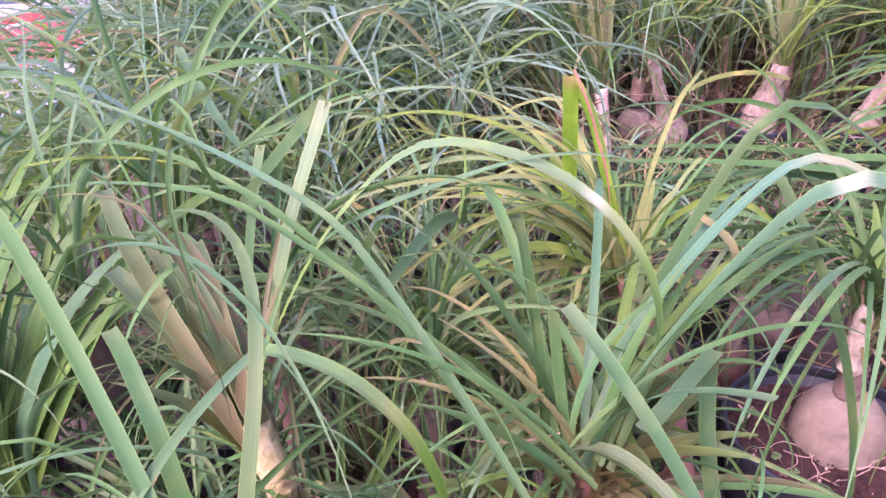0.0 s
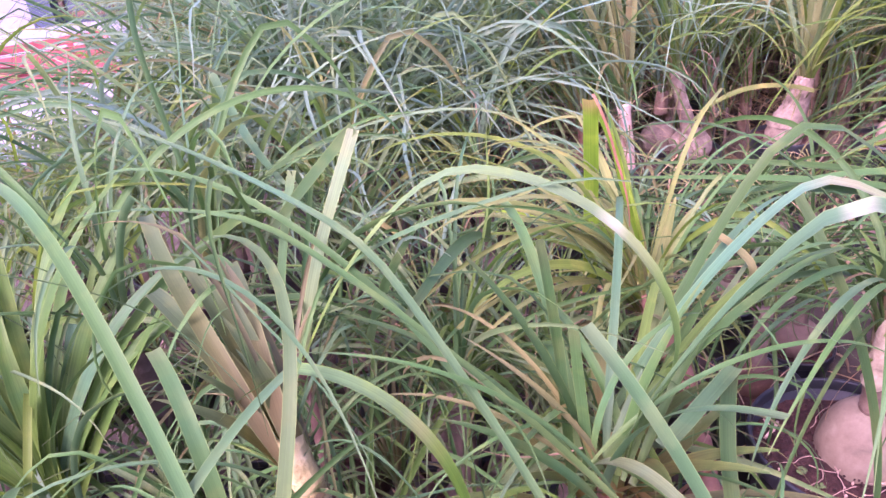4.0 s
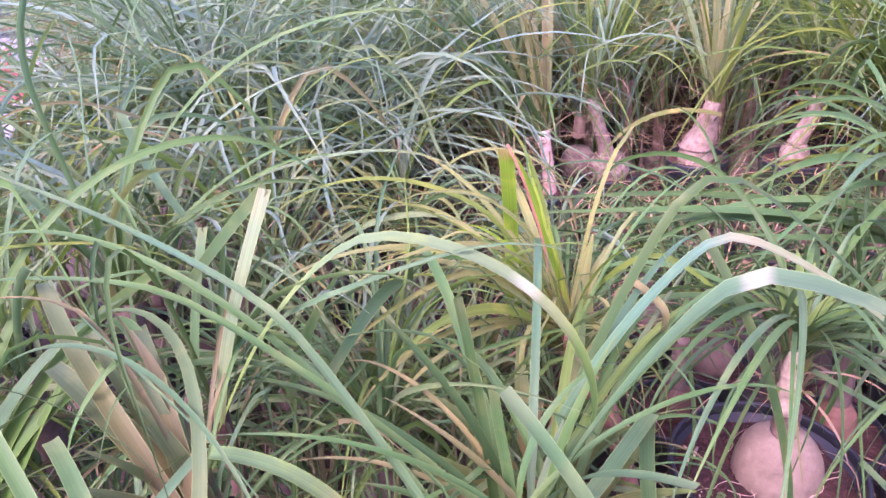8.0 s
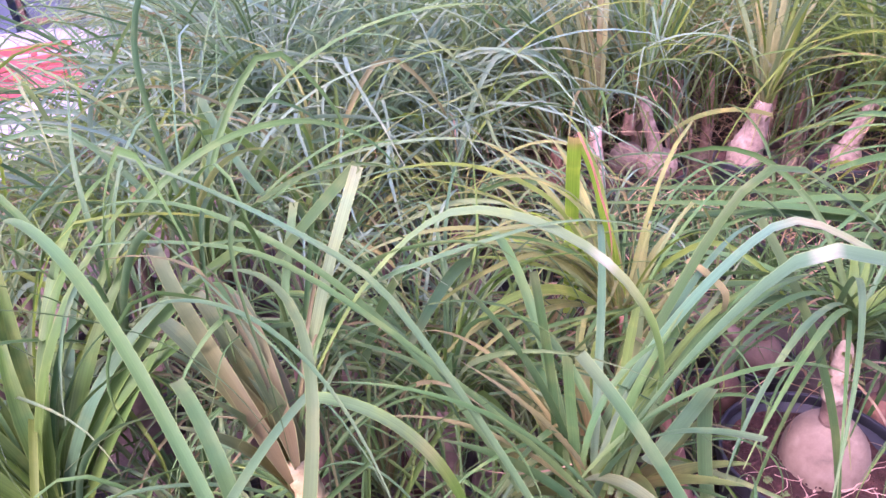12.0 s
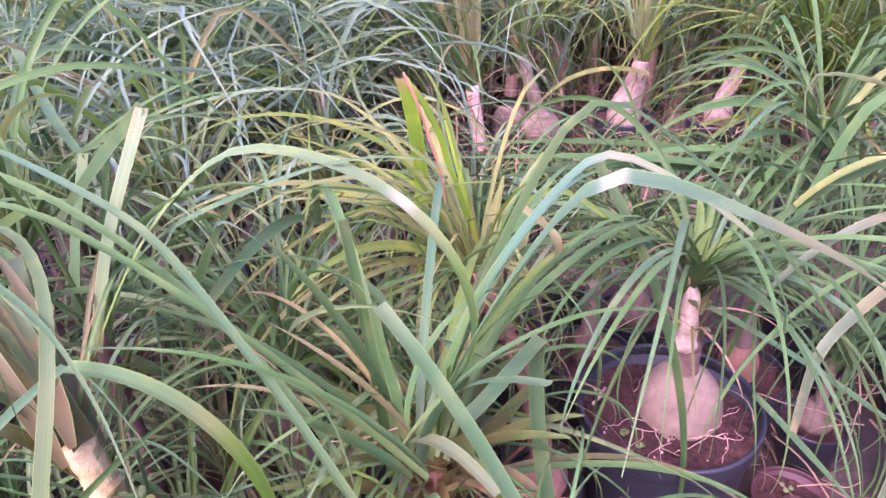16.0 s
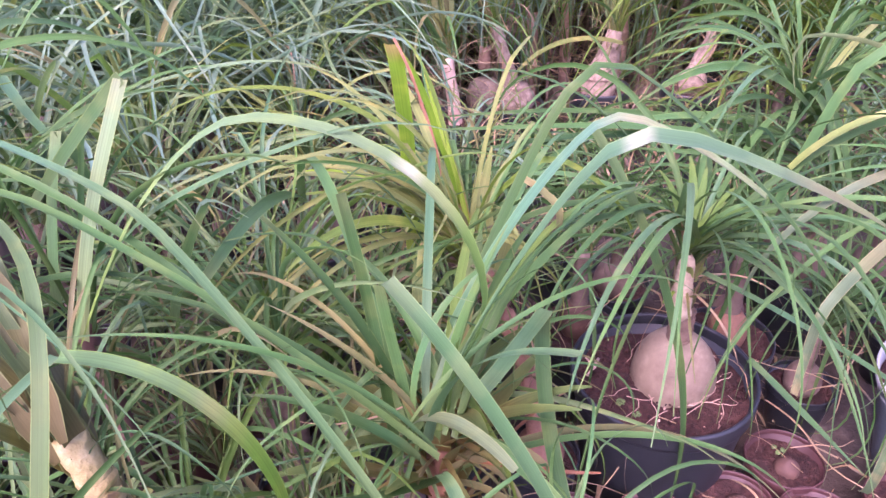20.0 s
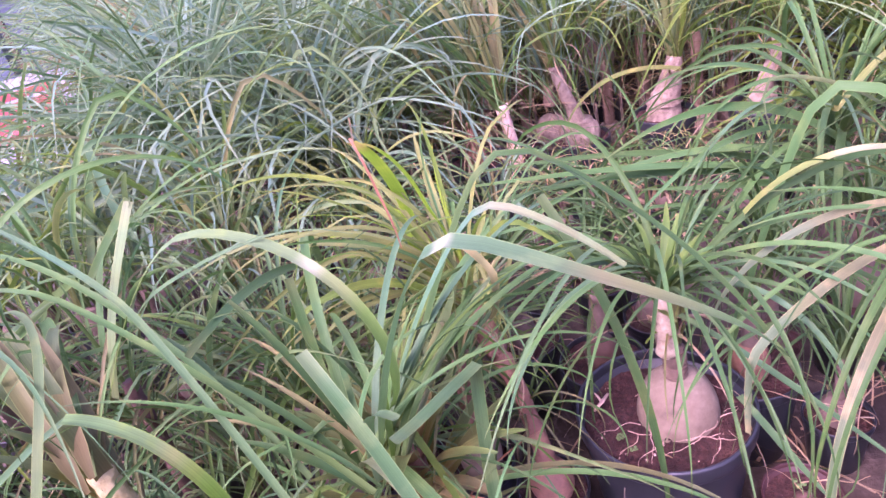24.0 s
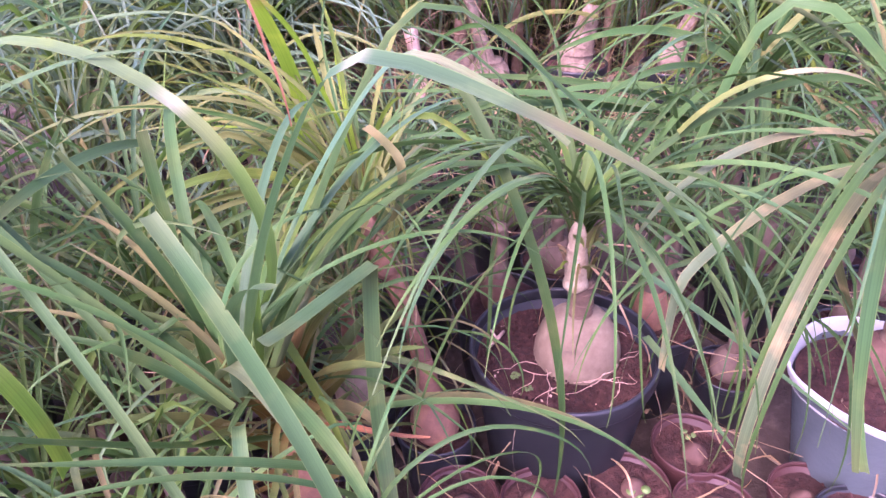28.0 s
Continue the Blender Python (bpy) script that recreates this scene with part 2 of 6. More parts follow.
LEAF = {
    "g": leaf_material("leaf_green", (0.22, 0.24, 0.08), (0.072, 0.170, 0.050), (0.24, 0.19, 0.08)),
    "b": leaf_material("leaf_blue_green", (0.15, 0.22, 0.09), (0.074, 0.165, 0.068), (0.20, 0.22, 0.11), 0.38),
    # q and x: far palms' brighter light and haze put into paler leaf colour
    "q": leaf_material("leaf_lit_grey_green", (0.18, 0.22, 0.11), (0.140, 0.232, 0.138), (0.30, 0.26, 0.16), 0.42, thin=0.5, depth=(0.92, 0.94, 0.98)),
    "x": leaf_material("leaf_lit_pale_green", (0.22, 0.24, 0.10), (0.130, 0.206, 0.078), (0.28, 0.22, 0.11), 0.42, thin=0.5, depth=(0.96, 0.94, 0.96)),
    "d": leaf_material("leaf_deep_green", (0.15, 0.17, 0.06), (0.046, 0.112, 0.032), (0.15, 0.12, 0.05)),
    "l": leaf_material("leaf_lime", (0.26, 0.30, 0.09), (0.175, 0.262, 0.046), (0.31, 0.28, 0.12), thin=0.55),
    "m": leaf_material("leaf_fresh_green", (0.14, 0.21, 0.05), (0.116, 0.214, 0.046), (0.22, 0.22, 0.09), thin=0.5),
    "y": leaf_material("leaf_yellow", (0.38, 0.29, 0.10), (0.235, 0.270, 0.085), (0.36, 0.32, 0.15), thin=0.5),
    "t": leaf_material("leaf_tan", (0.22, 0.135, 0.06), (0.16, 0.145, 0.065), (0.24, 0.22, 0.12), 0.5),
    "k": leaf_material("leaf_khaki", (0.27, 0.20, 0.09), (0.185, 0.178, 0.070), (0.26, 0.22, 0.10), 0.45),
    "s": leaf_material("leaf_brown_foot", (0.26, 0.125, 0.045), (0.125, 0.205, 0.075), (0.12, 0.20, 0.10), 0.45, 0.5, [(0.0, (0.16, 0.085, 0.028)), (0.2, (0.20, 0.125, 0.042)), (0.42, (0.165, 0.165, 0.055)), (0.75, (0.095, 0.165, 0.065)), (1.0, (0.12, 0.20, 0.10))], depth=(0.60, 0.57, 0.54)),
    "o": leaf_material("leaf_orange_foot", (0.22, 0.10, 0.04), (0.12, 0.18, 0.05), (0.10, 0.18, 0.06), 0.5, 0.6, [(0.0, (0.25, 0.10, 0.04)), (0.2, (0.32, 0.15, 0.05)), (0.42, (0.24, 0.18, 0.06)), (0.7, (0.11, 0.15, 0.045)), (1.0, (0.08, 0.15, 0.045))]),
    # cream at the fold: dry leaf colour with the bend's sheen painted in
    "A": leaf_material("leaf_cream_sheen_fold", (0.11, 0.20, 0.06), (0.09, 0.20, 0.09), (0.09, 0.17, 0.05), 0.48, 0.5, [(0.0, (0.11, 0.20, 0.06)), (0.3, (0.085, 0.20, 0.08)), (0.468, (0.08, 0.18, 0.10)), (0.488, (0.5, 0.49, 0.38)), (0.508, (0.075, 0.15, 0.085)), (0.62, (0.075, 0.145, 0.07)), (0.68, (0.21, 0.17, 0.08)), (0.76, (0.15, 0.15, 0.06)), (0.87, (0.10, 0.19, 0.05)), (1.0, (0.09, 0.17, 0.05))]),
    "B": leaf_material("leaf_tan_end", (0.12, 0.21, 0.05), (0.08, 0.20, 0.11), (0.33, 0.28, 0.15), 0.48, 0.5, [(0.0, (0.13, 0.22, 0.05)), (0.4, (0.08, 0.20, 0.09)), (0.66, (0.09, 0.20, 0.13)), (0.73, (0.28, 0.25, 0.15)), (0.85, (0.22, 0.20, 0.10)), (1.0, (0.18, 0.20, 0.08))]),
    # pale crests of E and F: cream leaf colour and painted sheen together
    "E": leaf_material("leaf_cream_sheen_crest", (0.11, 0.22, 0.04), (0.11, 0.22, 0.06), (0.10, 0.19, 0.09), 0.48, 0.5, [(0.0, (0.12, 0.23, 0.035)), (0.22, (0.13, 0.24, 0.045)), (0.27, (0.24, 0.29, 0.11)), (0.31, (0.24, 0.29, 0.13)), (0.335, (0.52, 0.52, 0.38)), (0.37, (0.16, 0.24, 0.13)), (0.6, (0.13, 0.21, 0.10)), (1.0, (0.16, 0.26, 0.03))]),
    "F": leaf_material("leaf_pale_sheen_crest", (0.15, 0.19, 0.06), (0.20, 0.25, 0.08), (0.18, 0.24, 0.05), 0.48, 0.5, [(0.0, (0.14, 0.18, 0.06)), (0.3, (0.18, 0.21, 0.08)), (0.46, (0.28, 0.26, 0.14)), (0.64, (0.44, 0.44, 0.28)), (0.72, (0.19, 0.25, 0.07)), (1.0, (0.19, 0.25, 0.05))]),
    "H": leaf_material("leaf_tan_to_teal", (0.25, 0.23, 0.12), (0.25, 0.23, 0.13), (0.08, 0.19, 0.12), 0.48, 0.5, [(0.0, (0.16, 0.18, 0.08)), (0.2, (0.115, 0.14, 0.06)), (0.42, (0.13, 0.14, 0.06)), (0.55, (0.07, 0.15, 0.08)), (1.0, (0.07, 0.18, 0.10))]),
    "I": leaf_material("leaf_spotted", (0.15, 0.19, 0.06), (0.10, 0.18, 0.06), (0.10, 0.18, 0.06), 0.48, 0.5, [(0.0, (0.20, 0.22, 0.08)), (0.06, (0.36, 0.33, 0.20)), (0.10, (0.15, 0.19, 0.06)), (0.16, (0.40, 0.38, 0.24)), (0.20, (0.14, 0.19, 0.06)), (0.27, (0.30, 0.30, 0.14)), (0.32, (0.12, 0.18, 0.055)), (0.6, (0.10, 0.17, 0.06)), (1.0, (0.09, 0.18, 0.075))], depth=(0.55, 0.57, 0.5)),
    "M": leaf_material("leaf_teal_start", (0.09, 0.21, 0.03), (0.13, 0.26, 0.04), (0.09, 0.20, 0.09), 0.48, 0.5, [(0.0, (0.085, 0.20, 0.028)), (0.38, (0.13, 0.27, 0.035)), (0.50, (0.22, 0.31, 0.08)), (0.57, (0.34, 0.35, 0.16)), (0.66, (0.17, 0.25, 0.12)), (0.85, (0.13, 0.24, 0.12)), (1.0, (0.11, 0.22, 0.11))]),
    "J": leaf_material("leaf_bright_lime", (0.22, 0.30, 0.05), (0.26, 0.42, 0.035), (0.42, 0.22, 0.13), 0.40, 0.3, [(0.0, (0.20, 0.27, 0.05)), (0.3, (0.25, 0.43, 0.035)), (0.84, (0.27, 0.44, 0.04)), (0.93, (0.44, 0.26, 0.14)), (1.0, (0.50, 0.24, 0.16))], 0.62),
    "n": leaf_material("leaf_lime_foot", (0.30, 0.36, 0.06), (0.070, 0.160, 0.032), (0.10, 0.18, 0.07), 0.38, 0.5),
    "r": leaf_material("leaf_dry_red", (0.42, 0.26, 0.17), (0.29, 0.125, 0.075), (0.34, 0.20, 0.11), 0.6),
    # yellow-green fan leaves, colour raised in place of the light they lack
    "f": leaf_material("leaf_lit_yellow_green", (0.30, 0.22, 0.10), (0.26, 0.285, 0.115), (0.34, 0.30, 0.15), 0.45, thin=0.6, depth=(1.0, 1.0, 1.0)),
    "p": leaf_material("leaf_pale", (0.14, 0.18, 0.07), (0.130, 0.180, 0.085), (0.17, 0.19, 0.085), 0.34),
    "w": leaf_material("leaf_straw", (0.42, 0.27, 0.18), (0.40, 0.26, 0.17), (0.32, 0.18, 0.12), 0.7),
}


def rough_material(name, stops, scale, rough, bumpy=0.4, distance=0.004, detail=6.0, spec=0.25):
    m, nt, b = material(name, rough, spec)
    tex = nt.nodes.new("ShaderNodeTexCoord")
    n1 = node(nt, "ShaderNodeTexNoise", Scale=scale, Detail=detail, Roughness=0.65)
    n2 = node(nt, "ShaderNodeTexNoise", Scale=scale * 0.15, Detail=3.0)
    for n in (n1, n2):
        nt.links.new(tex.outputs["Object"], n.inputs["Vector"])
    f = mix(nt, 0.4, n1.outputs[0], n2.outputs[0])
    stops = [(p, tuple(0.92 * c for c in q)) for p, q in stops]
    nt.links.new(ramp(nt, f, stops), b.inputs["Base Color"])
    bump(nt, b, n1.outputs[0], bumpy, distance)
    return m


SOIL = rough_material("potting_soil", [(0.3, (0.010, 0.005, 0.004)), (0.48, (0.032, 0.013, 0.0095)), (0.62, (0.068, 0.029, 0.021)), (0.75, (0.19, 0.105, 0.075))], 90, 0.95, 1.0, 0.010)
EARTH = rough_material("earth", [(0.3, (0.024, 0.018, 0.013)), (0.55, (0.050, 0.037, 0.027)), (0.75, (0.12, 0.09, 0.066))], 30, 0.95, 0.8, 0.01)
BARK = rough_material("caudex_bark", [(0.28, (0.055, 0.040, 0.025)), (0.42, (0.115, 0.088, 0.056)), (0.54, (0.148, 0.116, 0.076)), (0.72, (0.225, 0.185, 0.132))], 40, 0.75, 0.7, 0.003)
TRUNK = rough_material("trunk_bark", [(0.25, (0.12, 0.07, 0.045)), (0.5, (0.24, 0.155, 0.105)), (0.75, (0.36, 0.27, 0.19))], 60, 0.8, 0.6, 0.002)
RUST = rough_material("red_brown_bark", [(0.25, (0.03, 0.017, 0.012)), (0.55, (0.078, 0.042, 0.029)), (0.8, (0.20, 0.12, 0.085))], 45, 0.8, 0.6, 0.002)
BLACK = rough_material("black_pot_plastic", [(0.3, (0.0065, 0.0085, 0.010)), (0.6, (0.013, 0.016, 0.018)), (0.8, (0.04, 0.037, 0.036))], 14, 0.42, 0.15, 0.001, spec=0.4)
CLAY = rough_material("brick_red_pot_plastic", [(0.3, (0.026, 0.010, 0.009)), (0.6, (0.047, 0.018, 0.015)), (0.85, (0.09, 0.042, 0.034))], 18, 0.6, 0.12, 0.001, spec=0.3)
# body of the white sack, the shade on its side put into the colour
BAG = rough_material("shaded_white_sack", [(0.3, (0.042, 0.062, 0.065)), (0.6, (0.062, 0.086, 0.090)), (0.8, (0.13, 0.16, 0.163))], 12, 0.5, 0.5, 0.006, spec=0.4)
# the same sack's white kept bright as the lit rim
SACK_RIM = rough_material("lit_sack_rim", [(0.3, (0.24, 0.27, 0.265)), (0.7, (0.40, 0.425, 0.41))], 14, 0.5, 0.4, 0.004)
# darker than the trunk bark: shade among the leaves put into its colour
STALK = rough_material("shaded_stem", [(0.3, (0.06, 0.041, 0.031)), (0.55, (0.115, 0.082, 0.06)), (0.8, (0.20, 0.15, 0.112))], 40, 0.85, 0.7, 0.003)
PAPER = rough_material("papery_sheath", [(0.3, (0.07, 0.05, 0.030)), (0.44, (0.19, 0.150, 0.095)), (0.56, (0.30, 0.25, 0.165)), (0.72, (0.43, 0.39, 0.29))], 75, 0.65, 1.0, 0.004)
CREAM = rough_material("pale_sheath", [(0.3, (0.10, 0.078, 0.026)), (0.48, (0.23, 0.195, 0.075)), (0.72, (0.42, 0.385, 0.21))], 46, 0.6, 1.0, 0.005)
PINK = rough_material("pale_pink_bark", [(0.3, (0.055, 0.038, 0.026)), (0.46, (0.165, 0.124, 0.088)), (0.58, (0.23, 0.182, 0.135)), (0.75, (0.36, 0.305, 0.235))], 70, 0.75, 1.0, 0.005)
FLUSH = rough_material("red_flushed_sheath", [(0.3, (0.34, 0.11, 0.09)), (0.44, (0.44, 0.27, 0.20)), (0.62, (0.52, 0.43, 0.33))], 34, 0.6, 0.4, 0.002)
AMBER = rough_material("orange_brown_bark", [(0.28, (0.05, 0.028, 0.018)), (0.48, (0.15, 0.076, 0.048)), (0.62, (0.235, 0.122, 0.062)), (0.78, (0.35, 0.23, 0.14))], 30, 0.75, 1.0, 0.005)
ROOT = rough_material("pale_root", [(0.3, (0.26, 0.16, 0.11)), (0.7, (0.46, 0.33, 0.25))], 60, 0.8, 0.2, 0.001)
CRATE = rough_material("red_crate_plastic", [(0.3, (0.27, 0.055, 0.05)), (0.7, (0.35, 0.095, 0.085))], 6, 0.45, 0.1, 0.001, spec=0.5)
WHITE = rough_material("white_paint", [(0.3, (0.150, 0.158, 0.188)), (0.7, (0.205, 0.212, 0.245))], 3, 0.6, 0.1, 0.002)
NAVY = rough_material("navy_paint", [(0.3, (0.012, 0.026, 0.040)), (0.7, (0.024, 0.044, 0.066))], 4, 0.4, 0.1, 0.002, spec=0.5)
CLOVER = rough_material("seedling_green", [(0.3, (0.05, 0.10, 0.025)), (0.7, (0.09, 0.15, 0.04))], 40, 0.5, 0.1, 0.001)

# ---- helpers for building ----


def mesh_object(name, mesh, mat, parent=None, label="", m=None, smooth=True):
    ob = new(name, mesh)
    if mat and not mesh.materials:
        mesh.materials.append(mat)
    if smooth:
        mesh.shade_smooth()
    if parent:
        ob.parent = parent
    if m is not None:
        ob.matrix_basis = m
    if label:
        ob["label"] = label
    return ob


def part(name, bm, mat, parent, label="", m=None, smooth=True):
    mesh = bpy.data.meshes.new(name)
    bm.to_mesh(mesh)
    bm.free()
    return mesh_object(name, mesh, mat, parent, label, m, smooth)


def lathe(profile, steps=40, wobble=0.0, seed=0, freq=2.0):
    """A surface of revolution from (radius, height) pairs, a little uneven where wobble is given."""
    bm = bmesh.new()
    rings = []
    for r, z in profile:
        ring = []
        for k in range(steps):
            a = 2 * math.pi * k / steps
            f = 1 + wobble * noise.noise(Vector((math.cos(a) * freq * 0.7, math.sin(a) * freq * 0.7, z * 14 * freq * 0.5 + seed * 7.3)))
            ring.append(bm.verts.new((r * f * math.cos(a), r * f * math.sin(a), z)))
        rings.append(ring)
    for a, b in zip(rings, rings[1:]):
        for k in range(steps):
            bm.faces.new((a[k], a[(k + 1) % steps], b[(k + 1) % steps], b[k]))
    return bm


def capped(bm, steps, first=False):
    bm.verts.ensure_lookup_table()
    bm.faces.new(bm.verts[-steps:])
    if first:
        bm.faces.new(list(reversed(bm.verts[:steps])))
    return bm


def tube(points, radii, sides=6):
    """A tapered round rod along points."""
    bm = bmesh.new()
    pts = [Vector(p) for p in points]
    rings = []
    for i, p in enumerate(pts):
        d = (pts[min(i + 1, len(pts) - 1)] - pts[max(i - 1, 0)]).normalized()
        x = d.orthogonal().normalized()
        y = d.cross(x)
        rings.append([bm.verts.new(p + radii[i] * (math.cos(2 * math.pi * k / sides) * x + math.sin(2 * math.pi * k / sides) * y)) for k in range(sides)])
    for a, b in zip(rings, rings[1:]):
        for k in range(sides):
            bm.faces.new((a[k], a[(k + 1) % sides], b[(k + 1) % sides], b[k]))
    bm.faces.new(list(reversed(rings[0])))
    bm.faces.new(rings[-1])
    bmesh.ops.recalc_face_normals(bm, faces=bm.faces)
    return bm


def strap(az, sway, elev, b1, b2, length, width, roll=0.0, cut=0.0, ku=0.5, kd=0.0, steps=24, thick=0.0, twist=0.0, gutter=0.22, foot=1.0, wave=3.0):
    """Vertices, faces and uv of one strap leaf that starts at the origin: it leaves at elev, bends down by b1 and b2, may break by kd at ku."""
    n = steps
    u = (np.arange(n) + 0.5) / n
    h = np.radians(az + sway * u * u + wave * np.sin(u * 11 + length * 50) * u)
    th = np.radians(elev - b1 * u - b2 * u * u - kd / (1 + np.exp(-(u - ku) / 0.02)) + wave * 0.6 * np.sin(u * 8 + width * 900) * u)
    step = np.stack([np.cos(th) * np.cos(h), np.cos(th) * np.sin(h), np.sin(th)], 1) * length / n
    c = np.vstack([[0, 0, 0], np.cumsum(step, 0)])
    s = np.arange(n + 1) / n
    tan = np.vstack([step[:1], (step[1:] + step[:-1]) / 2, step[-1:]])
    tan /= np.linalg.norm(tan, axis=1)[:, None]
    hh = np.interp(s, u, h)
    side = np.stack([-np.sin(hh), np.cos(hh), 0 * hh], 1)
    nor = np.cross(tan, side)
    a = np.radians(roll + twist * s)[:, None]
    side, nor = np.cos(a) * side + np.sin(a) * nor, np.cos(a) * nor - np.sin(a) * side
    taper = np.where(s < 0.12, foot + (1 - foot) * s / 0.12, 1.0)
    end = np.clip((1 - s) / 0.5, 0, 1) ** 0.75
    w = width / 2 * taper * (cut + (1 - cut) * end)
    w = np.maximum(w, 0.0004)[:, None]
    dip = gutter * w * (1 + 0.25 * np.sin(s * 9 + az))[:, None]
    top = [c - side * w + nor * dip, c - side * w * 0.5 + nor * dip * 0.3, c, c + side * w * 0.5 + nor * dip * 0.3, c + side * w + nor * dip]
    k = len(top)
    rows = np.stack(top, 1)
    uvs = np.stack([np.broadcast_to(np.linspace(0, 1, k), (n + 1, k)), np.broadcast_to(s[:, None], (n + 1, k))], 2)
    verts, faces = rows.reshape(-1, 3), []
    for i in range(n):
        for j in range(k - 1):
            faces.append((i * k + j, i * k + j + 1, (i + 1) * k + j + 1, (i + 1) * k + j))
    uv = uvs.reshape(-1, 2)
    if thick:
        m = len(verts)
        under = (rows - nor[:, None, :] * thick).reshape(-1, 3)
        verts = np.vstack([verts, under])
        uv = np.vstack([uv, uv])
        faces += [tuple(m + q for q in reversed(f)) for f in faces]
        for i in range(n):
            for j0, fl in ((0, False), (k - 1, True)):
                p, q = i * k + j0, (i + 1) * k + j0
                faces.append((p, q, q + m, p + m) if not fl else (q, p, p + m, q + m))
        faces.append(tuple(range(n * k, n * k + k)) + tuple(m + n * k + j for j in reversed(range(k))))
    return verts, faces, uv


def strap_mesh(name, pieces):
    """One mesh of one or more straps."""
    vs, fs, uvs, off = [], [], [], 0
    for v, f, uv in pieces:
        vs.append(v)
        uvs.append(uv)
        fs += [tuple(i + off for i in q) for q in f]
        off += len(v)
    vs, uvs = np.vstack(vs), np.vstack(uvs)
    mesh = bpy.data.meshes.new(name)
    mesh.from_pydata(vs.tolist(), [], fs)
    layer = mesh.uv_layers.new(name="UVMap")
    idx = np.empty(len(mesh.loops), dtype=np.int32)
    mesh.loops.foreach_get("vertex_index", idx)
    layer.data.foreach_set("uv", uvs[idx].astype(np.float32).ravel())
    return mesh


def thing(name, x, y, z, label, category, group="", turn=0.0, kind=""):
    ob = new(name)
    ob.empty_display_size = 0.05
    ob.matrix_basis = pose(x, y, z, 0, 0, turn)
    return tagged(ob, label, category, group, kind)


# ---- the ground ----
bm = bmesh.new()
bmesh.ops.create_grid(bm, x_segments=60, y_segments=60, size=1)
for v in bm.verts:
    q = Vector((v.co.x, v.co.y, 0))
    v.co = Vector((600 * q.x * abs(q.x) ** 3, 600 * q.y * abs(q.y) ** 3, 0))
    v.co.z = 0.006 * noise.noise(v.co * 6)
ground = part("ground", bm, EARTH, None, m=pose(0, 0, Z0))
tagged(ground, "bare brown earth strewn with dry litter under the plants", "ground", kind="structure")

# ---- pots ----
POT_CACHE = {}


def pot(x, y, r, h, mat, label, turn=0.0, soil_drop=0.012, tilt=(0, 0), z=Z0):
    """A round nursery pot with a rolled rim and soil in it."""
    key = (round(r, 3), round(h, 3), mat.name)
    t = thing("plant_pot", x, y, z, label, "plant pot", "plant pots", turn)
    t.matrix_basis = pose(x, y, z, tilt[0], tilt[1], turn)
    if key not in POT_CACHE:
        b, lip = r * 0.76, r * 0.045
        prof = [(0.001, 0.004), (b * 0.96, 0.0), (b, 0.004), (r * 0.955, h * 0.88), (r * 0.955, h * 0.93), (r * 0.945, h * 0.93), (b * 0.9, h * 0.3)]
        collar = [(r * 0.957, h * 0.882), (r * 0.995, h * 0.89), (r, h * 0.90), (r * 1.005, h * 0.985), (r, h), (r - lip * 0.6, h + 0.001), (r - lip, h - 0.002), (r - lip * 1.05, h * 0.93)]
        mesh = bpy.data.meshes.new("pot_body")
        bmx = lathe(prof, 44, 0.012, len(POT_CACHE))
        bmx.to_mesh(mesh)
        bmx.free()
        rim = bpy.data.meshes.new("rim")
        bmx = lathe(collar, 44, 0.012, len(POT_CACHE))
        bmx.to_mesh(rim)
        bmx.free()
        rs = r - lip * 1.02
        bmx = bmesh.new()
        rings = []
        for i in range(13):
            q = rs * i / 12
            rings.append([bmx.verts.new((q * math.cos(2 * math.pi * k / 44), q * math.sin(2 * math.pi * k / 44), h - soil_drop + 0.007 * noise.noise(Vector((q * 40 * math.cos(2 * math.pi * k / 44), q * 40 * math.sin(2 * math.pi * k / 44), r * 99))) + 0.004 * noise.noise(Vector((q * 160 * math.cos(2 * math.pi * k / 44), q * 160 * math.sin(2 * math.pi * k / 44), 3))))) for k in range(44)] if i else [bmx.verts.new((0, 0, h - soil_drop))])
        for k in range(44):
            bmx.faces.new((rings[0][0], rings[1][k], rings[1][(k + 1) % 44]))
        for a, c in zip(rings[1:], rings[2:]):
            for k in range(44):
                bmx.faces.new((a[k], c[k], c[(k + 1) % 44], a[(k + 1) % 44]))
        soil = bpy.data.meshes.new("soil")
        bmx.to_mesh(soil)
        bmx.free()
        POT_CACHE[key] = mesh, soil, rim
    mesh, soil, rim = POT_CACHE[key]
    shell = mesh_object("pot_body", mesh, mat, t)
    mesh_object("rim", rim, mat, shell)
    mesh_object("soil", soil, SOIL, t, "red-brown potting soil")
    return t


# ---- palms ----
def caudex_mesh(r, h, neck, top, top_r, seed, lean=0.0):
    """The swollen foot of a ponytail palm that narrows to a ringed trunk."""
    prof = []
    for i in range(17):
        a = -1.2 + 2.4 * i / 16
        q = r * max(0.0, math.cos(a)) ** 0.85
        prof.append((q if a < 0.6 else max(q, neck + (r * 0.55 - neck) * max(0.0, (1.2 - a) / 0.6) ** 1.6), h * 0.5 + h * 0.54 * math.sin(a)))
    return capped(lathe(prof, 36, 0.055, seed, 1.6), 36)


